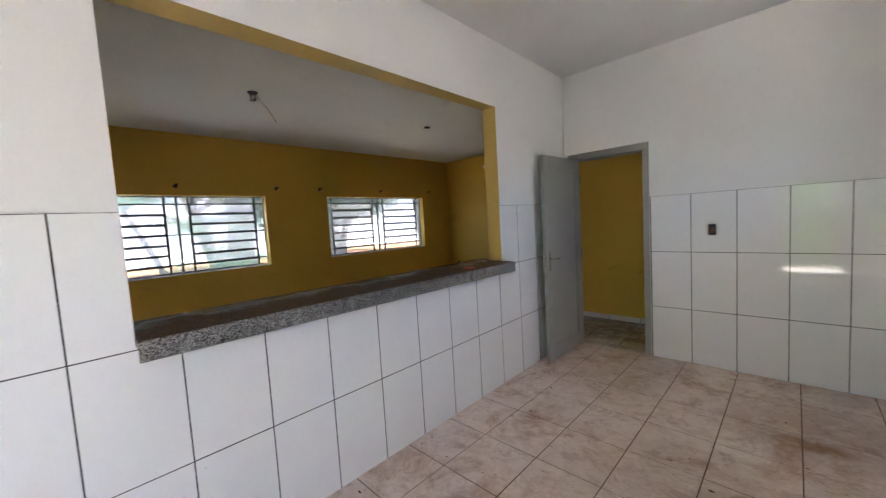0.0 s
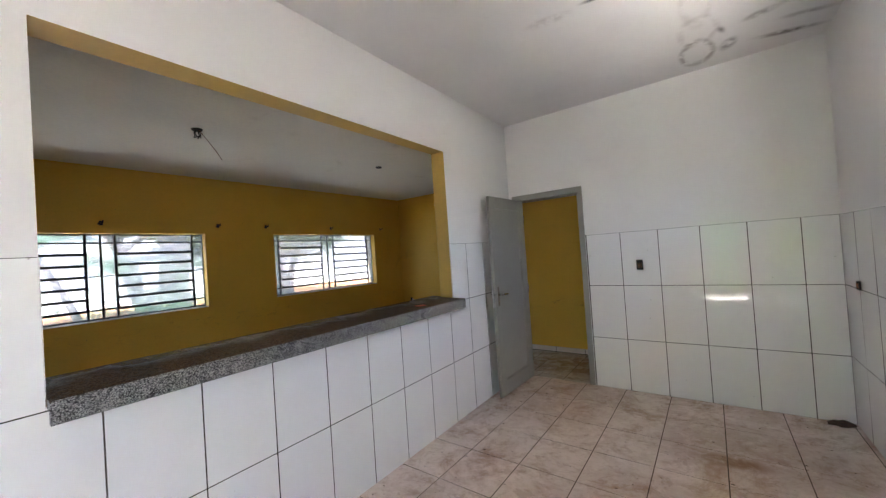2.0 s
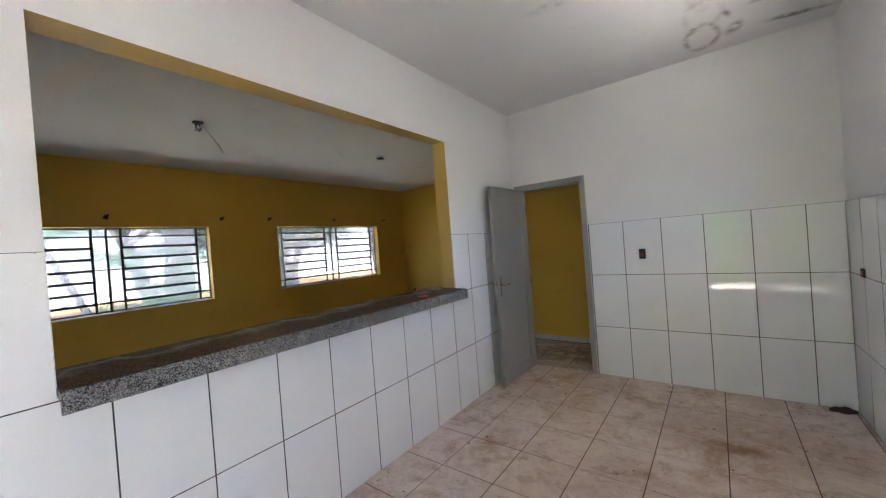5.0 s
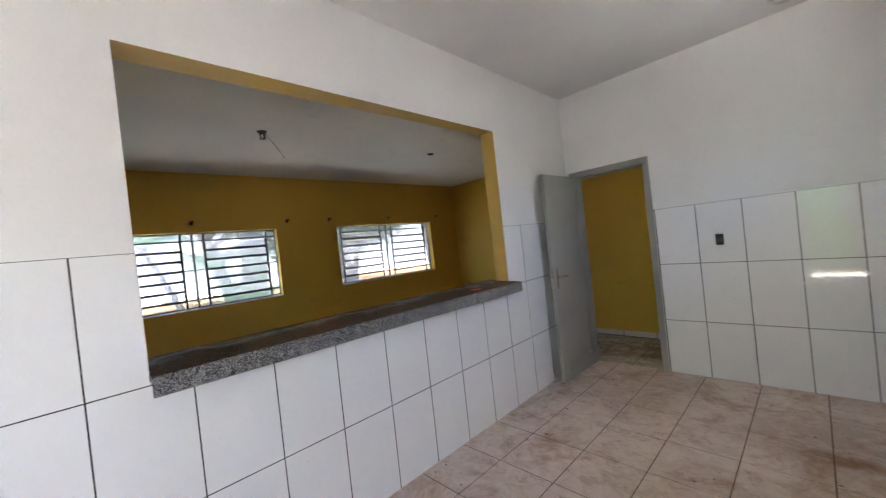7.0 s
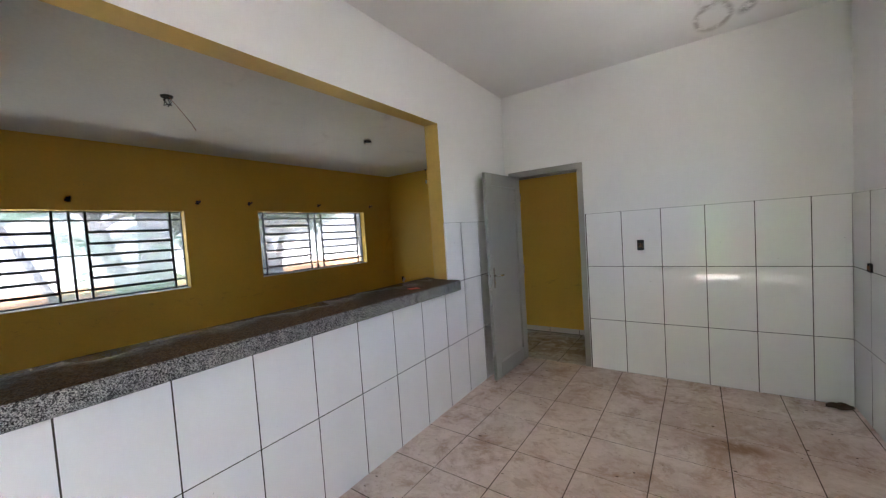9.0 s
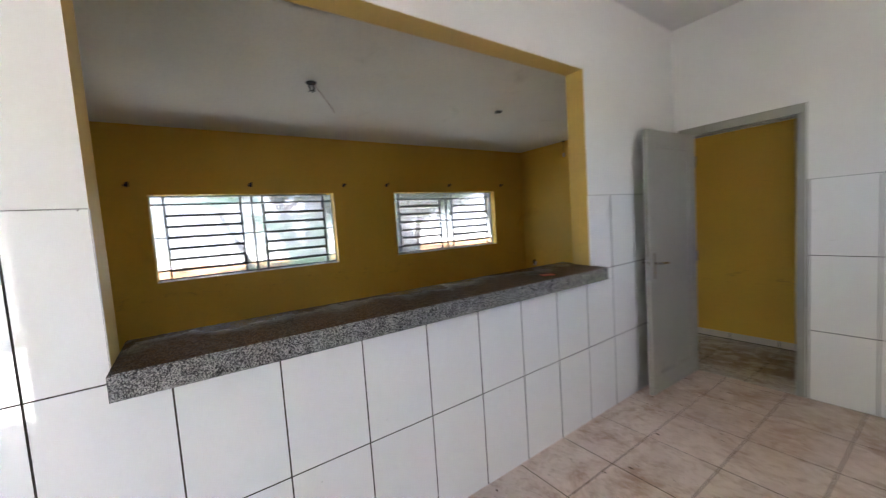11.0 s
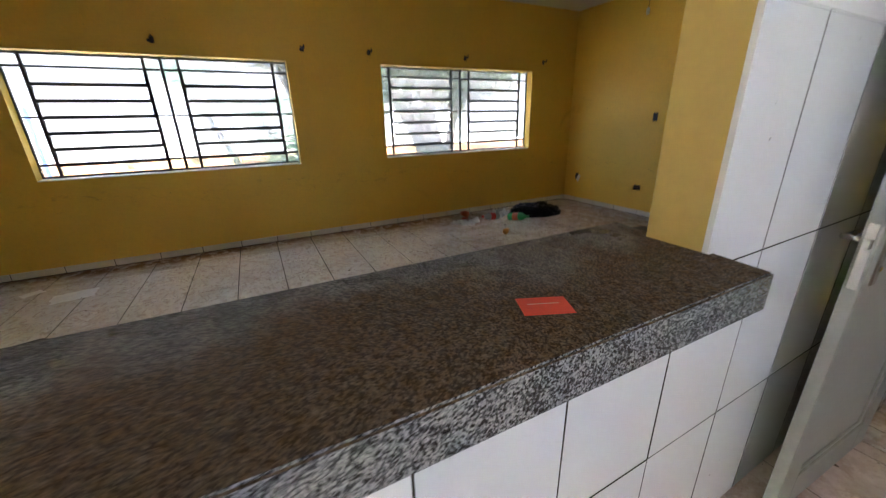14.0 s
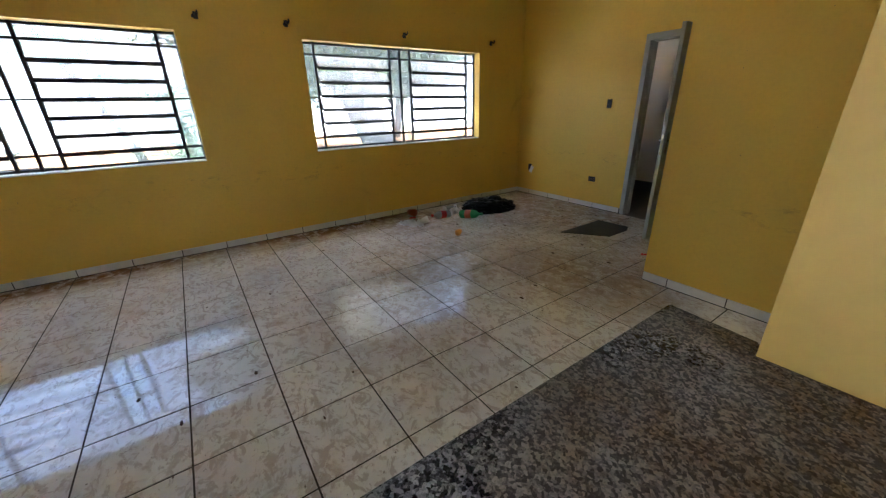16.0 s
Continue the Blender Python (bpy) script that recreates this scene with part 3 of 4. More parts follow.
def slab_part(name, outline, z0, z1, mats, bevel, tilt=0.0):
    bm = bmesh.new()
    lo = [bm.verts.new((x, y, z0)) for x, y in outline]
    bm.faces.new(lo)
    r = bmesh.ops.extrude_face_region(bm, geom=bm.faces[:])
    for v in r["geom"]:
        if isinstance(v, bmesh.types.BMVert):
            v.co.z = z1
    bmesh.ops.recalc_face_normals(bm, faces=bm.faces)
    bmesh.ops.bevel(bm, geom=[e for e in bm.edges if max(v.co.z for v in e.verts) > z1 - 1e-4 and min(v.co.z for v in e.verts) > z1 - 1e-4], offset=bevel, segments=2, affect="EDGES")
    for f in bm.faces:
        f.material_index = 0 if f.normal.z > 0.9 else 1
    for v in bm.verts:
        v.co.z += tilt * (FRONT - v.co.x)
    ob = part(name, bm, mats)
    ob.parent = counter
    ob.matrix_parent_inverse = Matrix.Translation(counter.location).inverted()
    return ob


slab_part("slab", [(BACK, OP0 + 0.002), (FRONT, OP0 + 0.002), (FRONT, SLAB_R), (-2.4735, SLAB_R), (-2.4735, OP1K - 0.002), (DX1 - 0.002, OP1D - 0.002), (DX1 - 0.002, SLAB_R), (BACK, SLAB_R)], 1.053, SLAB_Z, [GRANITE_TOP, GRANITE], 0.004, TILT)
slab_part("front_apron", [(FRONT - 0.03, OP0 + 0.002), (FRONT, OP0 + 0.002), (FRONT, SLAB_R), (FRONT - 0.03, SLAB_R)], 1.012, 1.0528, [GRANITE, GRANITE], 0.001)
slab_part("back_apron", [(BACK, OP0 + 0.002), (BACK + 0.03, OP0 + 0.002), (BACK + 0.03, SLAB_R), (BACK, SLAB_R)], 1.032, 1.0708, [GRANITE, GRANITE], 0.001)


# ---- dining windows ----
def window_unit(name, y0, y1, tilt_left, tilt_right):
    """A steel louvre window in the hole y0..y1: edge strips of fixed panes and two banks of glass slats."""
    w = tagged(empty(name), "dark steel louvre window with horizontal glass slats", "window", kind="structure")
    xw, half = DX0 - 0.135, 0.016
    z0, z1 = WZ0 + 0.012, WZ1
    c = (y0 + y1) / 2
    s = (y1 - y0) / 2
    v = [y0, y0 + 0.145, c - 0.147, c, c + 0.147, y1 - 0.145, y1]
    h = [z0, 1.077, 1.962, z1]
    bar = 0.0125
    for i, y in enumerate(v):
        r = bar if i not in (0, 6) else 0.006
        yy = min(max(y, y0 + r), y1 - r)
        part("mullion", box((xw - half, yy - r, z0), (xw + half, yy + r, z1), 0.002), STEEL, w)
    for z in (z0, 1.077, 1.962, z1):
        zz = min(max(z, z0 + bar), z1 - bar)
        for a, b in zip(v, v[1:]):
            part("rail", box((xw - half + 0.002, a + bar, zz - bar * 0.8), (xw + half - 0.002, b - bar, zz + bar * 0.8), 0.002), STEEL, w)
    for a, b in ((v[0], v[1]), (v[2], v[3]), (v[3], v[4]), (v[5], v[6])):
        part("rail", box((xw - half + 0.002, a + bar, 1.512), (xw + half - 0.002, b - bar, 1.527), 0.002), STEEL, w)
    for j, (a, b) in enumerate(zip(v, v[1:])):
        louvre = j in (1, 4)
        spans = ((h[0], h[1]), (h[2], h[3])) if louvre else ((h[0], h[1]), (h[1], 1.52), (1.52, h[2]), (h[2], h[3]))
        for p, q in spans:
            pane = part("pane", box((xw - 0.002, a + 0.006, p + 0.006), (xw + 0.002, b - 0.006, q - 0.006)), GLASS_CLEAR, w)
            pane.visible_shadow = False
        if louvre:
            tilt = tilt_left if j == 1 else tilt_right
            n, step = 6, (1.962 - 1.077) / 6
            for k in range(n):
                zc = 1.077 + (k + 0.5) * step
                m = pose(xw, (a + b) / 2, zc, 0, -tilt, 0)
                slat = part("slat", box((-0.002, -(b - a) / 2 + 0.016, -step / 2 - 0.004), (0.002, (b - a) / 2 - 0.016, step / 2 + 0.004)), GLASS_SLAT, w)
                slat.matrix_basis = m
                slat.visible_shadow = False
                for zz in (-step / 2 - 0.004, ):
                    holder = part("slat_rail", box((-0.009, -(b - a) / 2 + 0.012, zz - 0.018), (0.009, (b - a) / 2 - 0.012, zz + 0.015), 0.002), STEEL, w)
                    holder.matrix_basis = m
                for yy in (-(b - a) / 2 + 0.013, (b - a) / 2 - 0.013):
                    clip = part("slat_clip", box((-0.007, yy - 0.006, -step / 2), (0.007, yy + 0.006, step / 2), 0.001), STEEL, w)
                    clip.matrix_basis = m
    part("sill", box((DX0 - 0.175, y0 + 0.002, WZ0 - 0.004), (DX0 - 0.004, y1 - 0.002, WZ0 + 0.012), 0.003), WHITE, w, "white painted window sill")
    return w


window_unit("window_1", *WIN[0], 12, 12)
window_unit("window_2", *WIN[1], 38, 16)


# ---- sockets, hooks, cables ----
def outlet_box(name, label, m, w, h, wires=True):
    """A sunk wall box in local x (across), y (up), z (out of the wall)."""
    e = tagged(empty(name), label, "outlet")
    bm = bmesh.new()
    t, d = 0.004, 0.012
    for lo, hi in (((-w / 2, -h / 2, 0), (-w / 2 + t, h / 2, d)), ((w / 2 - t, -h / 2, 0), (w / 2, h / 2, d)),
                   ((-w / 2 + t, -h / 2, 0), (w / 2 - t, -h / 2 + t, d)), ((-w / 2 + t, h / 2 - t, 0), (w / 2 - t, h / 2, d))):
        add_box(bm, lo, hi, 0.001)
    part("rim", bm, BOXDARK, e)
    part("box_back", box((-w / 2 + t, -h / 2 + t, 0.0005), (w / 2 - t, h / 2 - t, 0.003)), BLACK, e)
    if wires:
        bm = bmesh.new()
        for k in range(3):
            x = (-0.3 + 0.3 * k) * w
            add_tube(bm, [(x, -h * 0.3, 0.004), (x * 0.6, -h * 0.05, 0.016), (x * 1.1, h * 0.2, 0.012)], 0.0022, 6)
        part("wires", bm, COPPER, e, "bare copper wire ends")
    e.matrix_basis = m
    return e


def on_wall(x, y, z, facing):
    """Local z out of the wall, local y up."""
    turn = {"+x": 90, "-x": -90, "-y": 0, "+y": 180}[facing]
    return pose(x, y, z, 0, 0, turn) @ pose(0, 0, 0, 90, 0, 0)


outlet_box("socket_box", "empty dark socket box sunk in the white tiled wall", on_wall(-1.142, KY1 - 0.0125, 1.266, "-y"), 0.056, 0.098)
outlet_box("socket_box", "empty dark socket box on the grimy side wall", on_wall(KX1 - 0.0125, 5.08, 1.09, "-x"), 0.056, 0.06)
outlet_box("socket_box", "black horizontal socket box low in the ochre wall", on_wall(DX0, 0.794, 0.415, "+x"), 0.125, 0.075, False)
outlet_box("socket_box", "black horizontal socket box low in the ochre wall", on_wall(-5.515, DY1, 0.402, "-y"), 0.10, 0.065)
outlet_box("switch_box", "open black switch box in the ochre wall", on_wall(-5.40, DY1, 1.378, "-y"), 0.058, 0.105, False)
plug = outlet_box("socket_box", "broken socket box with its white cover hanging loose", on_wall(-6.665, DY1, 0.44, "-y"), 0.06, 0.10, False)
cover = part("cover", box((-0.03, -0.055, 0), (0.03, 0.055, 0.006), 0.003), WHITEPL, plug, "white plastic cover plate hanging crooked")
cover.matrix_basis = pose(0.04, -0.03, 0.012, 0, 0, -24)

hook = tagged(empty("curtain_hook"), "dark rusty curtain rod bracket on the ochre wall", "hook", "curtain rod brackets")
part("plate", box((0, -0.019, -0.03), (0.006, 0.019, 0.03), 0.003), IRON, hook)
smooth(part("arm", add_tube(bmesh.new(), [(0.004, 0, 0.008), (0.04, 0, 0.006), (0.058, 0.006, -0.004), (0.064, 0.012, 0.016), (0.056, 0.014, 0.032)], [0.010, 0.010, 0.011, 0.009, 0.006], 10), IRON, hook))
part("knob", add_tube(bmesh.new(), [(0.012, -0.026, -0.012), (0.03, -0.02, -0.008)], [0.011, 0.014], 10), IRON, hook)
HOOKS = (1.163, 2.545, 3.94, 4.722, 6.10, 7.505)
hook.matrix_basis = pose(DX0, HOOKS[0], 2.214)
for k, y in enumerate(HOOKS[1:]):
    copy_thing(hook, pose(DX0, y, 2.214 - 0.004 * (k % 2), 0, 0, 4 * (k % 3) - 4))


def ceiling_point(x, y, wires, label):
    e = tagged(empty("ceiling_light_point", (x, y, CEIL_DZ)), label, "light point")
    bm = add_tube(bmesh.new(), [(0, 0, 0.0), (0, 0, -0.012)], [0.052, 0.048], 14)
    part("box_rim", bm, BOXDARK, e)
    if wires:
        bm = bmesh.new()
        for k in range(4):
            a = k * 1.7
            add_tube(bm, [(0.02 * math.cos(a), 0.02 * math.sin(a), -0.01), (0.035 * math.cos(a), 0.035 * math.sin(a), -0.05), (0.03 * math.cos(a + 1), 0.03 * math.sin(a + 1), -0.09), (0.012 * math.cos(a), 0.02, -0.065)], 0.005, 6)
        part("wire_bundle", bm, BOXDARK, e, "twisted grey cable ends")
        part("long_wire", add_tube(bmesh.new(), [(0.02, 0.01, -0.01), (0.05, 0.08, -0.12), (0.07, 0.16, -0.24), (0.075, 0.19, -0.30)], 0.0028, 6), COPPER, e, "single thin wire hanging down")
    return e


ceiling_point(-4.75, 2.925, True, "open ceiling lamp outlet with dangling cable ends")
ceiling_point(-4.745, 5.47, False, "empty dark ceiling lamp outlet without a lamp")
pend = tagged(empty("hanging_cord", (-5.72, DY1 - 0.03, CEIL_DZ)), "thin cord with a small fitting hanging by the wall", "cord")
part("cord", add_tube(bmesh.new(), [(0, 0, 0), (0.01, 0, -0.1), (0.004, -0.004, -0.24)], 0.003, 6), BOXDARK, pend)
part("fitting", add_tube(bmesh.new(), [(0.004, -0.004, -0.24), (0.004, -0.004, -0.255), (0.004, -0.004, -0.30), (0.004, -0.004, -0.32)], [0.01, 0.02, 0.022, 0.012], 10), WHITEPL, pend)
part("ceiling_rose", add_tube(bmesh.new(), [(0, 0, 0), (0, 0, -0.02)], [0.03, 0.02], 12), BOXDARK, pend)

# ---- card on the counter ----
CARD = surface("orange_red_card", (0.72, 0.055, 0.022), (0.66, 0.05, 0.02), 0.45, 8, 0.5, None, 120, 0.03, 0.0005)
card = tagged(empty("card", (-2.457, 3.615, SLAB_Z)), "orange-red printed card lying on the dusty granite counter", "card")
part("sheet", box((-0.0425, -0.026, 0), (0.0425, 0.026, 0.0016), 0.0004), CARD, card)
part("print_line", box((-0.028, 0.0042, 0.0016), (0.026, 0.0062, 0.0019)), plain("pale_print", (0.75, 0.45, 0.38), 0.6), card, "pale line of print too small to read")
card.matrix_basis = pose(-2.467, 3.620, SLAB_Z + TILT * (FRONT + 2.467) + 0.0005, 0, math.degrees(math.atan(TILT)), 0) @ pose(0, 0, 0, 0, 0, 69)


# ---- litter in the dining room ----
def crumpled(size, seed, rough_amp, freq, subd=3, flat=0.0):
    bm = bmesh.new()
    bmesh.ops.create_icosphere(bm, subdivisions=subd, radius=1.0)
    off = Vector((seed * 7.3, seed * 3.1, seed * 1.7))
    for v in bm.verts:
        d = v.co.normalized()
        r = 1 + rough_amp * noise.noise(d * freq + off) + rough_amp * 0.6 * abs(noise.noise(d * freq * 2.7 + off)) + rough_amp * 0.35 * noise.noise(d * freq * 6 + off)
        v.co = Vector((d.x * r * size[0], d.y * r * size[1], max(d.z * r, -flat if flat else -9) * size[2]))
    lo = min(v.co.z for v in bm.verts)
    for v in bm.verts:
        v.co.z -= lo
    return bm


BAG = surface("black_bin_bag", (0.003, 0.003, 0.0034), (0.005, 0.005, 0.0055), 0.42, 6, 0.5, None, 25, 0.5, 0.01, spec=0.14)
bag = smooth(part("bin_bag", crumpled((0.33, 0.17, 0.125), 2, 0.40, 2.3, 5, 0.4), BAG))
tagged(bag, "crumpled black plastic bin bag lying on the floor", "bin bag")
bag.matrix_basis = pose(-6.27, 6.93, 0.0, 0, 0, 52)


def bottle(name, label, plastic, cap, band_mat, m, r=0.048, length=0.3):
    e = tagged(empty(name), label, "bottle")
    prof = ((0, 0.6), (0.012, 0.95), (0.05, 1), (0.08, 0.95), (0.12, 1), (0.62, 1), (0.72, 0.86), (0.84, 0.42), (0.88, 0.3), (0.95, 0.29))
    bm = add_tube(bmesh.new(), [(0, 0, p * length) for p, _ in prof], [q * r for _, q in prof], 18)
    for v in bm.verts:
        k = noise.noise(v.co * 14)
        v.co.x *= 1 - 0.28 * abs(k)
        v.co.y *= 1 + 0.12 * k
    smooth(part("body", bm, plastic, e))
    part("cap", add_tube(bmesh.new(), [(0, 0, 0.945 * length), (0, 0, 1.02 * length)], 0.34 * r, 14), cap, e)
    if band_mat:
        bm = add_tube(bmesh.new(), [(0, 0, 0.27 * length), (0, 0, 0.55 * length)], r * 1.03, 18, False)
        smooth(part("label_band", bm, band_mat, e, "printed wrap-round label"))
    e.matrix_basis = m
    return e


RED = plain("red_label", (0.55, 0.035, 0.03), 0.45)
ORANGE = plain("orange_plastic", (0.75, 0.32, 0.04), 0.45)
LABEL_O = plain("orange_red_label", (0.55, 0.11, 0.03), 0.45)
GREENP = plain("green_cap_plastic", (0.03, 0.25, 0.07), 0.4)
PAPER = surface("crumpled_white_paper", (0.78, 0.77, 0.75), (0.68, 0.67, 0.66), 0.8, 20, 0.5, None, 90, 0.2, 0.002)
bottle("plastic_bottle", "crushed green plastic bottle lying on the floor", PET_GREEN, GREENP, LABEL_O, pose(-6.24, 6.42, 0.05, 82, 0, 112), 0.055, 0.32)
bottle("plastic_bottle", "crushed clear plastic bottle with a red label", PET_CLEAR, RED, RED, pose(-6.36, 6.32, 0.045, 84, 0, 0), 0.05, 0.28)
bottle("plastic_bottle", "small clear plastic bottle beside the litter", PET_CLEAR, WHITEPL, None, pose(-6.62, 6.42, 0.04, 86, 0, 140), 0.04, 0.22)


def cup(name, label, mat, m, r=0.036, h=0.085):
    prof = ((0, r * 0.72), (h, r), (h, r - 0.002), (0.003, r * 0.70))
    bm = add_tube(bmesh.new(), [(0, 0, p) for p, _ in prof], [q for _, q in prof], 16)
    ob = smooth(part(name, bm, mat))
    tagged(ob, label, "cup")
    ob.matrix_basis = m


cup("cup", "small orange paper cup tipped over on the floor", ORANGE, pose(-5.73, 6.02, 0.034, 88, 0, 35))
cup("cup", "white printed yoghurt cup tipped over on the floor", WHITEPL, pose(-6.33, 5.84, 0.03, 70, 0, 150), 0.045, 0.11)
cup("cup", "red plastic cup lying by the skirting", LABEL_O, pose(-6.80, 5.95, 0.045, 86, 0, 100), 0.05, 0.12)


def sheet(name, label, cat, mat, m, w, d, seed, lift):
    bm = bmesh.new()
    n = 10
    vs = [[bm.verts.new(((i / n - 0.5) * w * (1 + 0.18 * noise.noise((i * 0.4, j * 0.3, seed))), (j / n - 0.5) * d * (1 + 0.18 * noise.noise((j * 0.4, i * 0.3, seed + 9))),
          0.004 + lift * abs(noise.noise((i * 0.45, j * 0.45, seed * 2.3))))) for j in range(n + 1)] for i in range(n + 1)]
    for i in range(n):
        for j in range(n):
            bm.faces.new((vs[i][j], vs[i + 1][j], vs[i + 1][j + 1], vs[i][j + 1]))
    bmesh.ops.solidify(bm, geom=bm.faces[:], thickness=0.0012)
    lo = min(v.co.z for v in bm.verts)
    for v in bm.verts:
        v.co.z -= lo
    ob = part(name, bm, mat)
    tagged(ob, label, cat)
    ob.matrix_basis = m
    return ob


sheet("paper_sheet", "crumpled white plastic wrapper on the floor", "wrapper", PAPER, pose(-6.42, 5.74, 0.001, 0, 0, 25), 0.26, 0.2, 3, 0.07)
sheet("paper_sheet", "torn white wrapper with a printed patch", "wrapper", PAPER, pose(-6.30, 5.80, 0.001, 0, 0, -30), 0.15, 0.12, 5, 0.06)
sheet("paper_sheet", "milky crumpled plastic film beside the bin bag", "wrapper", PET_FILM, pose(-6.50, 6.46, 0.001, 0, 0, 15), 0.24, 0.2, 8, 0.16)
sheet("paper_sheet", "scrap of red wrapper on the dusty floor", "wrapper", RED, pose(-6.62, 5.90, 0.001, 0, 0, 60), 0.09, 0.05, 11, 0.04)
sheet("paper_sheet", "flat white paper lying on the dining floor", "paper", PAPER, pose(-6.17, 1.60, 0.001, 0, 0, 10), 0.22, 0.30, 14, 0.01)
sheet("paper_sheet", "small white paper scrap by the skirting", "paper", PAPER, pose(-6.42, 1.23, 0.001, 0, 0, 40), 0.10, 0.15, 17, 0.01)

sheet("paper_sheet", "tiny red and white wrapper by the wall's corner", "wrapper", RED, pose(-4.10, 7.02, 0.001, 0, 0, 20), 0.05, 0.035, 19, 0.03)


def board(name, label, pts, mat, thick):
    bm = bmesh.new()
    f = bm.faces.new([bm.verts.new((x, y, 0.001)) for x, y in pts])
    r = bmesh.ops.extrude_face_region(bm, geom=[f])
    for v in r["geom"]:
        if isinstance(v, bmesh.types.BMVert):
            v.co.z = 0.001 + thick
    return tagged(part(name, bm, mat), label, "board")


DARKBOARD = surface("dark_hardboard", (0.022, 0.018, 0.014), (0.034, 0.028, 0.022), 0.45, 5, 0.5, ((0.05, 0.035, 0.022), 4, 0.6, 0.8, 0.5), 40, 0.05, 0.001, spec=0.12)
board("dark_panel", "dark brown broken panel lying flat on the floor", ((-5.03, 6.95), (-4.60, 7.25), (-4.60, 7.60), (-4.66, 7.72), (-5.03, 7.70)), DARKBOARD, 0.006)
board("dark_panel", "dark board lying flat on the dusty dining floor", ((-5.34, 1.68), (-5.20, 1.88), (-4.66, 1.62), (-4.55, 0.95), (-5.15, 0.95)), DARKBOARD, 0.012)

leafmat = surface("dead_leaf", (0.10, 0.045, 0.02), (0.06, 0.03, 0.015), 0.7, 30, 0.5)
clump = smooth(part("dead_leaf_clump", crumpled((0.07, 0.035, 0.022), 6, 0.5, 2.2, 3, 0.6), leafmat))
tagged(clump, "brown dead leaves swept into the corner", "leaves")
clump.matrix_basis = pose(0.14, 5.36, 0.0, 0, 0, 10)


def specks(name, label, count, areas, seed):
    rnd = random.Random(seed)
    verts, faces = [], []
    for _ in range(count):
        a = rnd.choice(areas)
        x, y = rnd.uniform(a[0], a[1]), rnd.uniform(a[2], a[3])
        s = rnd.uniform(0.004, 0.016) * (1 if rnd.random() < 0.85 else 1.8)
        ang = rnd.uniform(0, 6.28)
        n0 = len(verts)
        k = rnd.uniform(0.25, 0.8)
        for i in range(5):
            q = ang + i * 1.257
            verts.append((x + s * math.cos(q) * rnd.uniform(0.7, 1), y + s * k * math.sin(q) * rnd.uniform(0.7, 1), 0.0012 + rnd.uniform(0, 0.002)))
        verts.append((x, y, 0.003 + s * 0.25))
        faces += [(n0 + i, n0 + (i + 1) % 5, n0 + 5) for i in range(5)]
    me = bpy.data.meshes.new(name)
    me.from_pydata(verts, [], faces)
    me.materials.append(leafmat)
    return tagged(new(name, me), label, "debris", kind="stuff")


specks("floor_debris", "scattered bits of dry leaf and dirt on the floors", 520, ((-2.4, 0.2, 2.2, 5.4), (-6.85, -2.9, 0.5, 6.4), (-6.8, -4.0, 5.4, 8.1), (-6.8, -4.4, 6.3, 7.9), (-5.8, -5.0, 6.4, 7.5), (-6.6, -4.6, 7.3, 8.1)), 4)

# ---- outside ----
GROUND = surface("pale_concrete_yard", (0.70, 0.68, 0.64), (0.62, 0.60, 0.56), 0.9, 0.35, 0.6, ((0.30, 0.25, 0.19), 0.6, 0.56, 0.8, 0.5), 12, 0.3, 0.01)
SOIL = surface("orange_leaf_litter", (0.42, 0.19, 0.06), (0.30, 0.13, 0.05), 0.95, 1.6, 0.6, ((0.10, 0.12, 0.03), 1.2, 0.55, 0.75, 0.7), 9, 0.6, 0.03)
BARK = surface("grey_bark", (0.15, 0.135, 0.12), (0.09, 0.08, 0.07), 0.9, 4, 0.6, None, 22, 0.7, 0.02)
LEAF = surface("tree_leaf", (0.04, 0.06, 0.024), (0.055, 0.08, 0.032), 0.5, 1.5, 0.6)
PALM = surface("palm_leaf", (0.035, 0.085, 0.04), (0.05, 0.115, 0.05), 0.45, 3, 0.6)
HOUSE = surface("white_house_wall", (0.47, 0.48, 0.50), (0.40, 0.41, 0.43), 0.85, 0.6, 0.5)
bm = bmesh.new()
for x0, x1, y0, y1 in ((-400, 400, -400, 400),):
    bm.faces.new([bm.verts.new(p) for p in ((x0, y0, -0.16), (x1, y0, -0.16), (x1, y1, -0.16), (x0, y1, -0.16))])
tagged(part("ground", bm, GROUND), "pale sunlit concrete yard", "ground", kind="structure")
bm = bmesh.new()
for i in range(60):
    for j in range(8):
        x, y = -26.5 + j, -22 + i
        v = [bm.verts.new((x + a + 0.3 * noise.noise((0.3 * (x + a), 0.3 * (y + b), 2)), y + b, -0.12 + 0.22 * max(0.0, noise.noise((0.5 * (x + a), 0.5 * (y + b), 0.4))))) for a, b in ((0, 0), (1, 0), (1, 1), (0, 1))]
        bm.faces.new(v)
bmesh.ops.remove_doubles(bm, verts=bm.verts, dist=0.02)
tagged(smooth(part("leaf_litter_bed", bm, SOIL)), "garden bed under orange fallen leaves", "garden bed", kind="stuff")
neighbour = tagged(empty("neighbour_house", (-34, 4, -0.16)), "white two-storey house across the yard", "house")
part("wall", box((-3, -26, 0), (0, 30, 6.4), 0.02), HOUSE, neighbour)
part("roof", box((-3.4, -26.5, 6.4), (0.5, 30.5, 6.7), 0.03), PLASTER_OUT, neighbour)
BLUE = plain("blue_paint", (0.05, 0.14, 0.42), 0.5)
part("plinth", box((-0.01, -26, 0.0), (0.03, 30, 0.9), 0.01), PLASTER_OUT, neighbour, "grey plastered plinth")
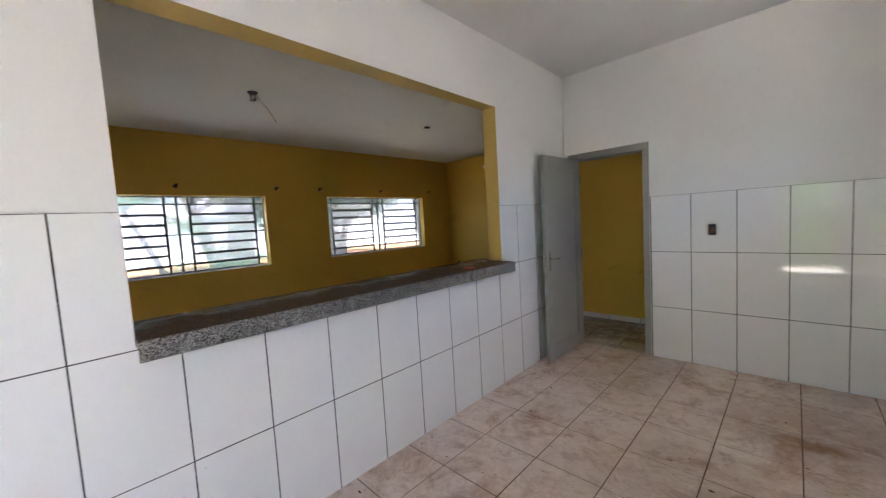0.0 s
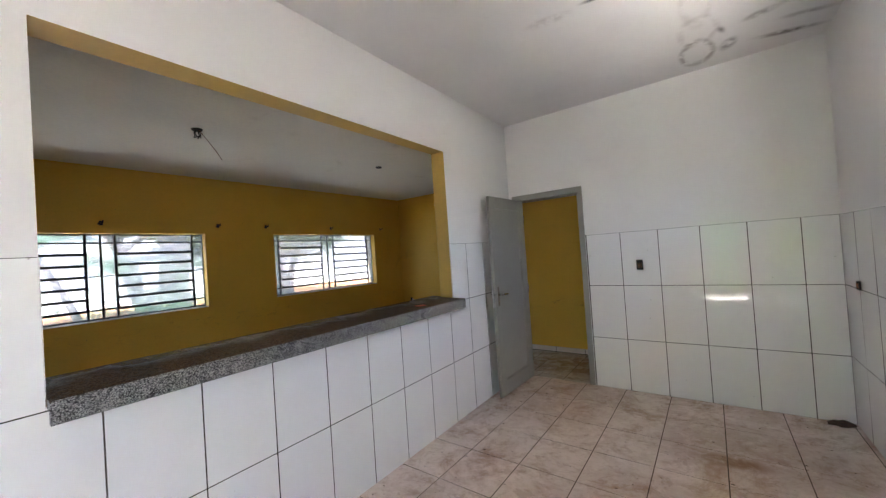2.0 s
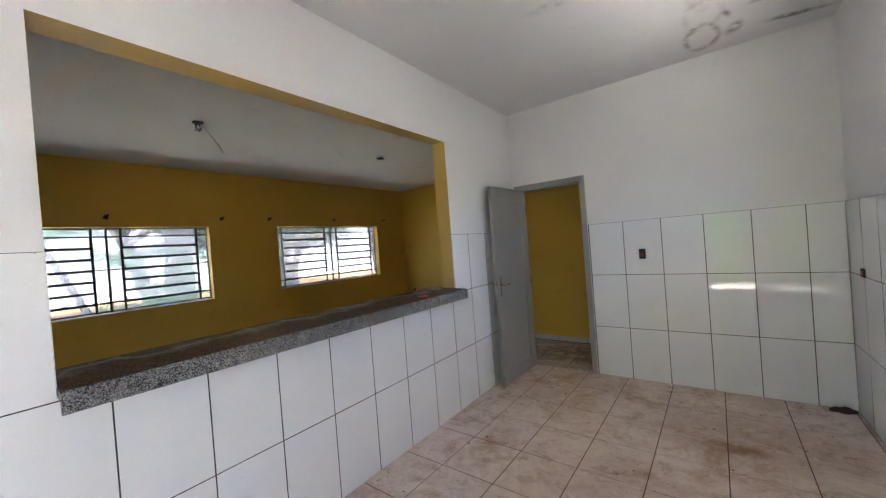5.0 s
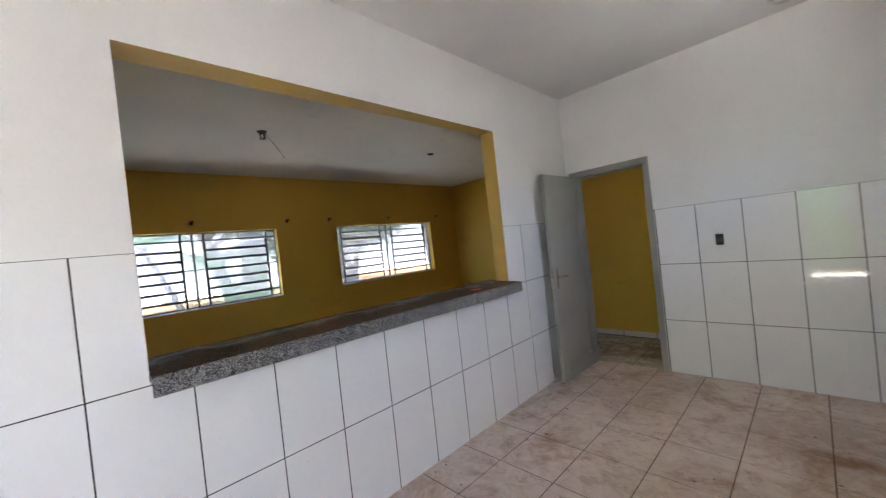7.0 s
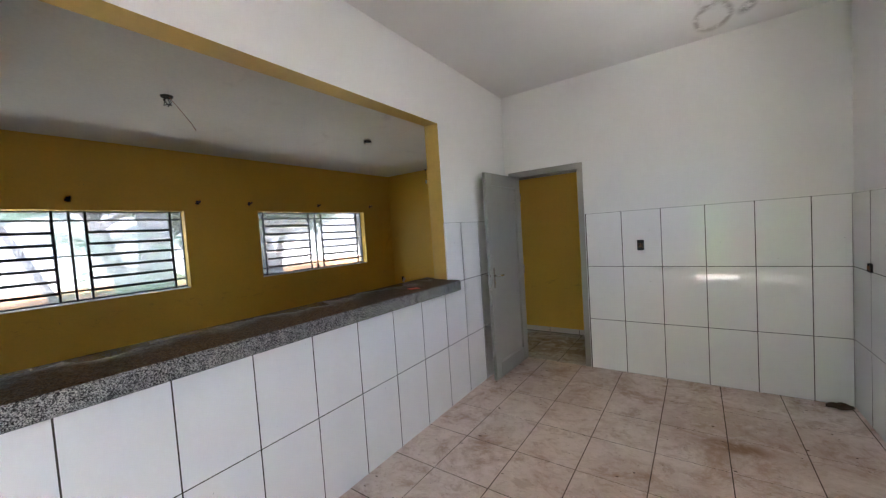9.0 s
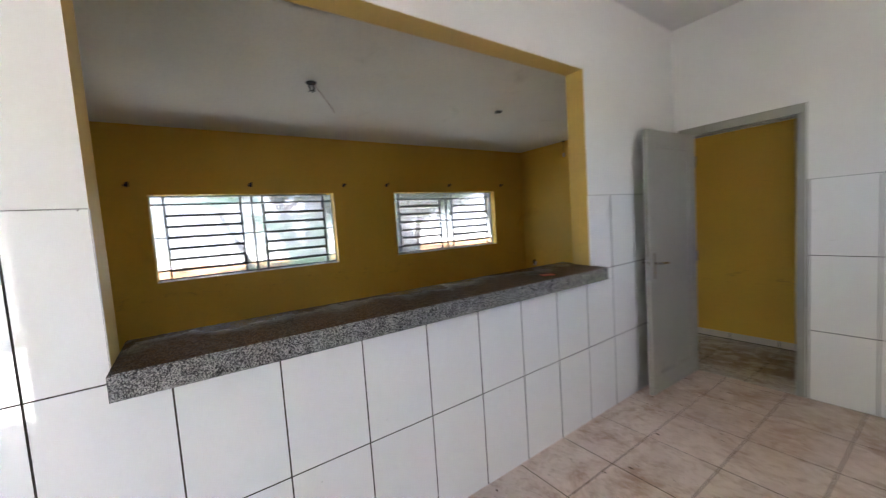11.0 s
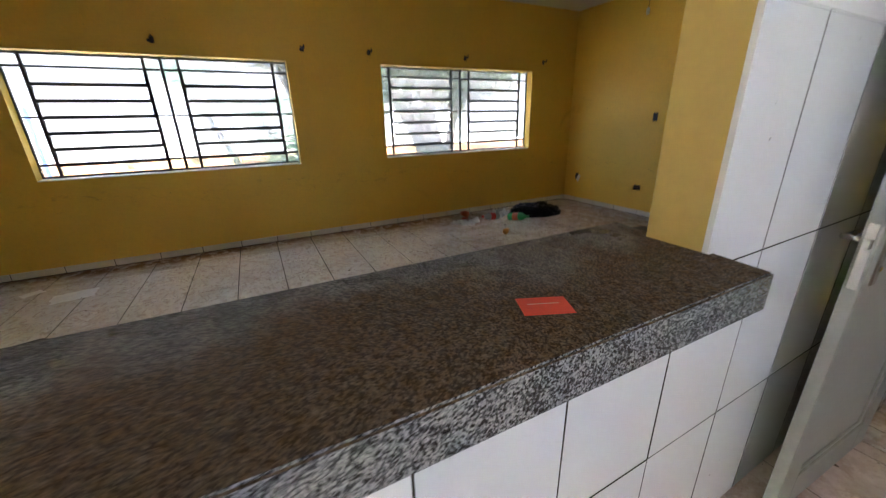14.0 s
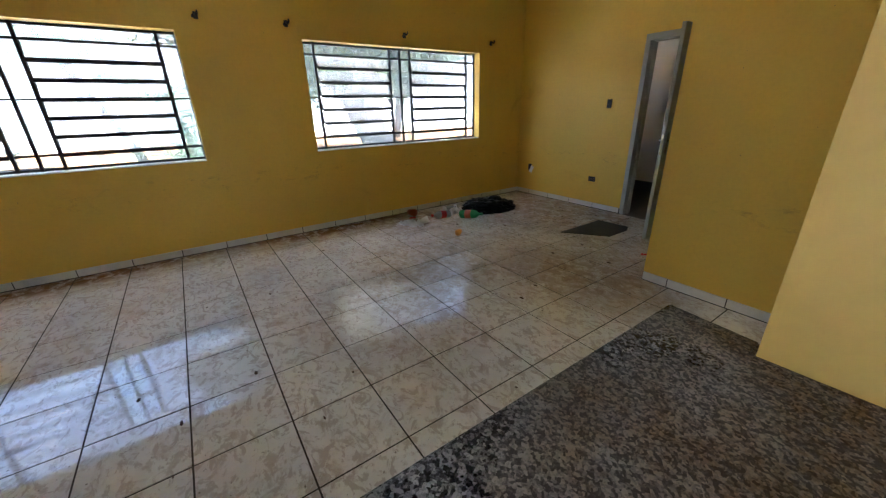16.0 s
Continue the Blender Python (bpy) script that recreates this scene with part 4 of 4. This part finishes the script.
post = part("blue_post", add_tube(bmesh.new(), [(0, 0, 0), (0, 0, 2.2)], 0.05, 10), BLUE)
tagged(post, "thin blue painted metal post in the yard", "post")
post.location = (-16.5, -2.05, -0.16)


def leaf_cloud(name, mat, centres, per, leaf, parent, seed):
    rnd = random.Random(seed)
    verts, faces = [], []
    for c, r in centres:
        for _ in range(per):
            d = Vector((rnd.gauss(0, 1), rnd.gauss(0, 1), rnd.gauss(0, 0.8)))
            p = Vector(c) + d.normalized() * r * rnd.random() ** 0.45
            n = Vector((rnd.gauss(0, 1), rnd.gauss(0, 1), rnd.gauss(0, 1) + 0.8)).normalized()
            a = n.orthogonal().normalized()
            a.rotate(Matrix.Rotation(rnd.uniform(0, 6.28), 3, n))
            b = n.cross(a)
            s = leaf * rnd.uniform(0.6, 1.3)
            k = len(verts)
            verts += [p - a * s, p + b * s * 0.42, p + a * s, p - b * s * 0.42]
            faces.append((k, k + 1, k + 2, k + 3))
    me = bpy.data.meshes.new(name)
    me.from_pydata([tuple(v) for v in verts], [], faces)
    me.materials.append(mat)
    ob = new(name, me)
    ob.parent = parent
    return ob


def tree(loc, lean, height, r, seed, crown_r, label, dense=230):
    rnd = random.Random(seed)
    e = tagged(empty("tree", loc), label, "tree")
    bm = bmesh.new()
    top = Vector((lean[0], lean[1], height * 0.55))
    pts = [Vector((0, 0, 0)), top * 0.3 + Vector((0.06, -0.05, 0)), top * 0.65 + Vector((-0.05, 0.06, 0)), top]
    add_tube(bm, pts, [r * 1.35, r, r * 0.85, r * 0.72], 14)
    tips = []
    for k in range(6):
        a = k * 1.05 + rnd.uniform(-0.3, 0.3)
        st = top * rnd.uniform(0.62, 1.0)
        q = st + Vector((math.cos(a), math.sin(a), 0)) * crown_r * rnd.uniform(0.5, 0.95) + Vector((0, 0, height * rnd.uniform(0.12, 0.4)))
        mid = st.lerp(q, 0.5) + Vector((0, 0, 0.25))
        add_tube(bm, [st, mid, q], [r * 0.5, r * 0.32, r * 0.1], 8)
        tips += [q, mid.lerp(q, 0.5)]
    smooth(part("trunk", bm, BARK, e))
    cents = [(t + Vector((rnd.uniform(-0.5, 0.5), rnd.uniform(-0.5, 0.5), rnd.uniform(-0.3, 0.6))), crown_r * rnd.uniform(0.3, 0.5)) for t in tips for _ in range(2)]
    leaf_cloud("crown", LEAF, cents, dense, 0.12, e, seed)
    return e


tree((-16.0, 10.1, -0.16), (-0.4, -1.5, 0), 4.7, 0.5, 3, 3.8, "leaning grey-barked tree with a wide leafy crown", 620)
# added, trunk out of sight: its crown keeps sky out of the floor's reflection
tree((-12.4, 12.6, -0.16), (0.0, -0.9, 0), 8.5, 0.3, 52, 4.2, "tall added tree, its broad crown blocking sky from window 2", 420)
tree((-18.5, 5.9, -0.16), (0.2, -1.2, 0), 6.5, 0.26, 8, 2.6, "slender grey tree in the yard", 420)
tree((-10.4, 4.40, -0.16), (0.1, -0.15, 0), 6.5, 0.30, 41, 1.4, "grey-trunked tree close to the window")
# added with a dense crown to cover the sky behind the floor's hot spot
tree((-14.2, 9.2, -0.16), (0.3, -1.0, 0), 9.5, 0.26, 64, 3.2, "tall grey-barked tree, added for its high crown to block sky", 1300)
tree((-21.5, 13.5, -0.16), (0.2, 0.6, 0), 6.0, 0.22, 15, 3.0, "leafy tree at the back of the yard")


def palm(loc, seed, count, reach, rise, label, stem=0.0, lean=(0, 0)):
    rnd = random.Random(seed)
    e = tagged(empty("palm", loc), label, "palm")
    top = Vector((lean[0], lean[1], stem))
    if stem:
        smooth(part("trunk", add_tube(bmesh.new(), [(0, 0, 0), top * 0.5 + Vector((0.04, 0.03, 0)), top], [0.09, 0.07, 0.06], 10), BARK, e))
    for k in range(count):
        a = k * 2.4 + rnd.uniform(-0.2, 0.2)
        L = reach * rnd.uniform(0.75, 1.15)
        up = rise * rnd.uniform(0.6, 1.2)
        bm = bmesh.new()
        rib = [top + Vector((math.cos(a) * L * s, math.sin(a) * L * s, up * math.sin(s * 2.2) * 1.0 - 0.35 * L * s * s)) for s in [i / 9 for i in range(10)]]
        add_tube(bm, rib, [0.014 - 0.0012 * i for i in range(10)], 5)
        side = Vector((-math.sin(a), math.cos(a), 0))
        for i in range(1, 10):
            for h in (0, 0.5):
                p = rib[i - 1].lerp(rib[i], h + 0.25)
                w = 0.34 * L * math.sin(math.pi * min(1, (i + h) / 10.5)) ** 0.7
                fwd = (rib[i] - rib[i - 1]).normalized()
                for sgn in (-1, 1):
                    tip = p + side * sgn * w * 0.8 + fwd * w * 0.6 - Vector((0, 0, w * 0.35))
                    mid = p.lerp(tip, 0.45) + fwd * 0.012
                    mid2 = p.lerp(tip, 0.45) - fwd * 0.016
                    bm.faces.new([bm.verts.new(q) for q in (p, mid, tip, mid2)])
        part("frond", bm, PALM, e)
    return e


palm((-9.6, 3.75, -0.16), 5, 24, 1.15, 2.1, "bushy green palm beside the window")
palm((-10.2, 4.1, -0.16), 9, 14, 1.3, 0.6, "palm with a grey leaning stem", 1.7, (-0.2, -0.6))
palm((-11.5, 3.2, -0.16), 12, 12, 1.2, 0.6, "palm with a thin leaning stem", 2.3, (0.2, -0.9))
rnd = random.Random(21)
for k in range(9):
    b = tagged(empty("shrub", (-20.2 - rnd.uniform(0, 3), -9 + 2.6 * k + rnd.uniform(-0.6, 0.6), -0.16)), "low green shrub in the leaf-covered bed", "shrub", "shrubs in the bed")
    bm = bmesh.new()
    for j in range(5):
        add_tube(bm, [(0, 0, 0), (rnd.uniform(-0.2, 0.2), rnd.uniform(-0.2, 0.2), 0.35)], [0.012, 0.006], 5)
    part("stems", bm, BARK, b)
    leaf_cloud("leaves", LEAF, [((rnd.uniform(-0.25, 0.25), rnd.uniform(-0.25, 0.25), 0.35), 0.3) for _ in range(3)], 90, 0.05, b, k)
# greenery and ground behind the kitchen's outer door, seen in the glazed tiles
BRIGHT = surface("bright_leaf", (0.12, 0.29, 0.045), (0.16, 0.34, 0.06), 0.5, 3, 0.6)
# dark colour stands in for the shade on the ground past the doorstep
LAWN = surface("shaded_garden_soil", (0.16, 0.115, 0.085), (0.12, 0.10, 0.06), 0.95, 1.4, 0.6, ((0.05, 0.075, 0.02), 1.6, 0.5, 0.7, 0.7), 12, 0.5, 0.02)
bm = bmesh.new()
for i in range(16):
    for j in range(10):
        x, y = -4.0 + 0.5 * i, -1.95 - 0.5 * j
        bm.faces.new([bm.verts.new((x + a, y + c, -0.15 + 0.05 * max(0.0, noise.noise((x + a, y + c, 0.7))))) for a, c in ((0, 0), (0.5, 0), (0.5, -0.5), (0, -0.5))])
bmesh.ops.remove_doubles(bm, verts=bm.verts, dist=0.005)
tagged(smooth(part("garden_soil", bm, LAWN)), "brown ground behind the kitchen, its shade put into the colour", "garden bed", kind="stuff")
rnd = random.Random(9)
for k in range(10):
    h2 = tagged(empty("shrub", (-2.6 + 0.52 * k, -4.0 - 0.35 * (k % 2) + rnd.uniform(-0.1, 0.1), -0.16)), "bright green leafy shrub behind the kitchen door", "shrub", "shrubs behind the kitchen")
    bm = bmesh.new()
    for j in range(4):
        add_tube(bm, [(0, 0, 0), (rnd.uniform(-0.2, 0.2), rnd.uniform(-0.2, 0.2), 1.0)], [0.025, 0.01], 6)
    part("stems", bm, BARK, h2)
    top = rnd.uniform(1.7, 2.1)
    leaf_cloud("leaves", BRIGHT, [((rnd.uniform(-0.15, 0.15), rnd.uniform(-0.15, 0.15), z), 0.5) for z in (0.3, 0.65, 1.0, 1.35, top)], 420, 0.085, h2, 70 + k)
STEP = surface("pale_concrete_step", (0.62, 0.60, 0.56), (0.54, 0.52, 0.48), 0.85, 2.0, 0.6, ((0.33, 0.29, 0.24), 1.6, 0.58, 0.8, 0.5), 30, 0.3, 0.004)
tagged(part("doorstep_back", box((KDOOR[0] - 0.5, KY0 - 0.95, -0.16), (KDOOR[1] + 0.4, KY0 - 0.152, -0.02), 0.01), STEP), "pale sunlit concrete doorstep", "doorstep", kind="structure")
tagged(part("doorstep_side", box((KX1 + 0.152, KSIDE[0] - 0.4, -0.16), (KX1 + 1.0, KSIDE[1] + 0.4, -0.02), 0.01), STEP), "pale sunlit concrete doorstep", "doorstep", kind="structure")
# unseen wall, added to cut low sky light through the side openings
tagged(part("wall_sky_screen", box((5.4, -14, -0.16), (5.6, 14, 2.3), 0.01), PLASTER_OUT), "unseen plain wall added to screen off the low sky", "wall", kind="structure")
tree((1.6, -9.5, -0.16), (0.3, 0.2, 0), 5.0, 0.2, 33, 2.6, "leafy garden tree behind the house")


# ---- pieces: tiles and skirting ----
TILE_CACHE = {}


def tile_mesh(w, h, d, ch, mat, slope=0.0):
    key = (round(w, 3), round(h, 3), d, mat.name, slope)
    if key not in TILE_CACHE:
        vs = []
        for z, c in ((0, 0), (d - ch * 0.6, 0), (d, ch)):
            vs += [(-w / 2 + c, -h / 2 + c, z), (w / 2 - c, -h / 2 + c, z), (w / 2 - c, h / 2 - c, z), (-w / 2 + c, h / 2 - c, z)]
        fs = [(8, 9, 10, 11)] + [(a + i, a + (i + 1) % 4, a + 4 + (i + 1) % 4, a + 4 + i) for a in (0, 4) for i in range(4)]
        me = bpy.data.meshes.new("tile")
        me.from_pydata([(x, y + slope * x, z) for x, y, z in vs], [], fs)
        me.materials.append(mat)
        if mat == TILE_W:
            me.materials.append(GROUT_W)
            for f in me.polygons[1:]:
                f.material_index = 1
        TILE_CACHE[key] = me
    return TILE_CACHE[key]


def cut(rect, hole):
    a, b, c, d = rect
    p, q, r, s = hole
    if q <= a or p >= b or s <= c or r >= d:
        return [rect]
    out = []
    if p > a:
        out.append((a, p, c, d))
    if q < b:
        out.append((q, b, c, d))
    m, n = max(a, p), min(b, q)
    if r > c:
        out.append((m, n, c, r))
    if s < d:
        out.append((m, n, s, d))
    return out


def lay(name, parent, base, us, vs, holes, gap_u, gap_v, d, ch, mat, wobble, seed, slope=0.0, pivot=0.0):
    """Lay pieces in the cells of us x vs, in the local plane of base (u = x, v = y, out = z)."""
    rnd = random.Random(seed)
    for u0, u1 in zip(us, us[1:]):
        for v0, v1 in zip(vs, vs[1:]):
            rects = [(u0, u1, v0, v1)]
            for h in holes:
                rects = [r for q in rects for r in cut(q, h)]
            for a, b, c, e in rects:
                w, h = b - a - gap_u, e - c - gap_v
                if w < 0.015 or h < 0.015:
                    continue
                ob = new(name, tile_mesh(w, h, d, ch, mat, slope))
                ob.parent = parent
                ob.matrix_basis = base @ pose((a + b) / 2, (c + e) / 2 + slope * ((a + b) / 2 - pivot), rnd.uniform(-0.0005, 0.0003), rnd.gauss(0, wobble), rnd.gauss(0, wobble), 0)


def steps(start, pitch, lo, hi):
    k = math.ceil((lo - start) / pitch - 1e-6)
    out = [lo]
    while start + k * pitch < hi - 1e-6:
        if start + k * pitch > lo + 0.012:
            out.append(start + k * pitch)
        k += 1
    return out + [hi]


def tiled_wall(name, base, us, vs, holes, label, seed, slope=0.0, pivot=0.0):
    bm = bmesh.new()
    for u0, u1 in zip(us, us[1:]):
        for v0, v1 in zip(vs, vs[1:]):
            rects = [(u0, u1, v0, v1)]
            for h in holes:
                rects = [r for q in rects for r in cut(q, (h[0] - 0.004, h[1] + 0.004, h[2], h[3]))]
            for a, b, c, e in rects:
                add_box(bm, (a, c, 0.0005), (b, e, 0.0062))
    for v in bm.verts:
        v.co.y += slope * (v.co.x - pivot)
    t = part(name, bm, GROUT_W)
    t.matrix_basis = base
    tagged(t, label, "wall tiles", kind="structure")
    lay("tile", t, Matrix(), us, vs, [(h[0] + 0.0024, h[1] - 0.0024, h[2], h[3]) for h in holes], 0.0048, 0.0036, 0.0085, 0.0005, TILE_W, 0.085, seed, slope, pivot)
    return t


ZR = [0.0, 0.516, 1.061, TILE_TOP]
# local u runs along the wall, v up, z out of it
tiled_wall("wall_tiles_counter", pose(WALL_X + SKEW * 1.56, 0, 0, 0, 0, 90 + math.degrees(math.atan(SKEW))) @ pose(0, 0, 0, 90, 0, 0), steps(1.389, 0.3303, KY0, KY1), [-0.03, 0.527, 1.058, 1.592], [(OP0, OP1K, 1.0585, 3)], "glossy white wall tiles with dark grout under the hatch", 1, 0.004, 4.3)
tiled_wall("wall_tiles_door", pose(0, KY1, 0, 90, 0, 0), steps(-1.632, 0.3305, KX0 - 0.035, KX1 - 0.01), ZR, [(D1[0] - 0.058, D1[1] + 0.058, -1, 3)], "glossy white wall tiles beside the door", 2)
tiled_wall("wall_tiles_side", pose(KX1, 0, 0, 0, 0, -90) @ pose(0, 0, 0, 90, 0, 0), [-q for q in steps(KY1, 0.3303, KY0, KY1)][::-1], ZR, [(-KSIDE[1], -KSIDE[0], -1, 3)], "glossy white wall tiles of the side wall", 3)
tiled_wall("wall_tiles_back", pose(0, KY0, 0, 0, 0, 180) @ pose(0, 0, 0, 90, 0, 0), [-q for q in steps(KX0, 0.3303, KX0 + 0.01, KX1 - 0.01)][::-1], ZR, [(-KDOOR[1], -KDOOR[0], -1, 3)], "glossy white wall tiles round the back door", 4)


def tiled_floor(name, rects, ux, uy, pitch_x, pitch_y, mat, label, seed, grout, gap):
    bm = bmesh.new()
    for x0, x1, y0, y1 in rects:
        add_box(bm, (x0, y0, -0.15), (x1, y1, -0.0025))
    f = part(name, bm, grout)
    tagged(f, label, "floor", kind="structure")
    for k, (x0, x1, y0, y1) in enumerate(rects):
        lay("tile", f, pose(0, 0, -0.008), steps(ux, pitch_x, x0, x1), steps(uy, pitch_y, y0, y1), [], gap, gap, 0.008, 0.0012, mat, 0.10, seed + k)
    return f


tiled_floor("floor_kitchen", [(KX0 - 0.06, KX1, KY0 - 0.15, KY1), (KX1, KX1 + 0.15, KSIDE[0], KSIDE[1])], -1.74, 3.71, 0.39, 0.41, FLOOR_K, "dirty beige kitchen floor tiles stained brown", 11, GROUT_K, 0.0062)
tiled_floor("floor_dining", [(DX0, DX1, DY0, HY), (DX0, PX, HY, DY1), (DX1, KX1 + 0.15, KY1 + 0.15, HY), (D1[0], D1[1], KY1, KY1 + 0.15)], -4.04, 3.312, 0.407, 0.4055, FLOOR_D, "dusty cream dining floor tiles with dark grout", 21, GROUT_F, 0.0075)
tagged(part("floor_back_room", box((DX0, DY1, -0.15), (PX, 10.6, -0.004)), REDWOOD), "dark red floor of the room behind the door", "floor", kind="structure")


def skirting(name, base, us, label, seed):
    e = tagged(empty(name), label, "skirting", kind="structure")
    e.matrix_basis = base
    part("grout_strip", box((us[0], 0.0, 0.0005), (us[-1], 0.073, 0.006)), GROUT_F, e, "dark dirty grout line")
    lay("skirting_tile", e, Matrix(), us, [0.008, 0.075], [], 0.007, 0.0, 0.010, 0.002, SKIRT, 0.15, seed)


SK = "cream tile skirting, dirty along the floor"
skirting("baseboard_window", pose(DX0, 0, 0, 0, 0, 90) @ pose(0, 0, 0, 90, 0, 0), steps(3.33, 0.4045, DY0, DY1), SK, 31)
skirting("baseboard_far", pose(0, DY1, 0, 90, 0, 0), steps(-5.06, 0.40, DX0 + 0.012, D2[0] - 0.056), SK, 32)
skirting("baseboard_far_short", pose(0, DY1, 0, 90, 0, 0), steps(-4.19, 0.40, D2[1] + 0.056, PX), SK, 33)
skirting("baseboard_hall", pose(0, HY, 0, 90, 0, 0), steps(-3.244, 0.402, PX, KX1 + 0.15), SK, 34)
skirting("baseboard_end", pose(0, DY0, 0, 0, 0, 180) @ pose(0, 0, 0, 90, 0, 0), [-q for q in steps(DX0, 0.405, DX0 + 0.012, DX1)][::-1], SK, 35)

# white edging where the wall tiles end at the hatch
for y0, y1 in ((OP1K - 0.0016, OP1K - 0.0001), (OP0 + 0.0001, OP0 + 0.0016)):
    xf = WALL_X - SKEW * ((y0 + y1) / 2 - 1.56)
    tagged(part("trim", box((xf - 0.004, y0, SLAB_Z + 0.0005), (xf + 0.0087, y1, 1.590 + 0.004 * ((y0 + y1) / 2 - 4.3))), WHITE), "thin white edge of the tiles at the hatch", "trim", kind="structure")
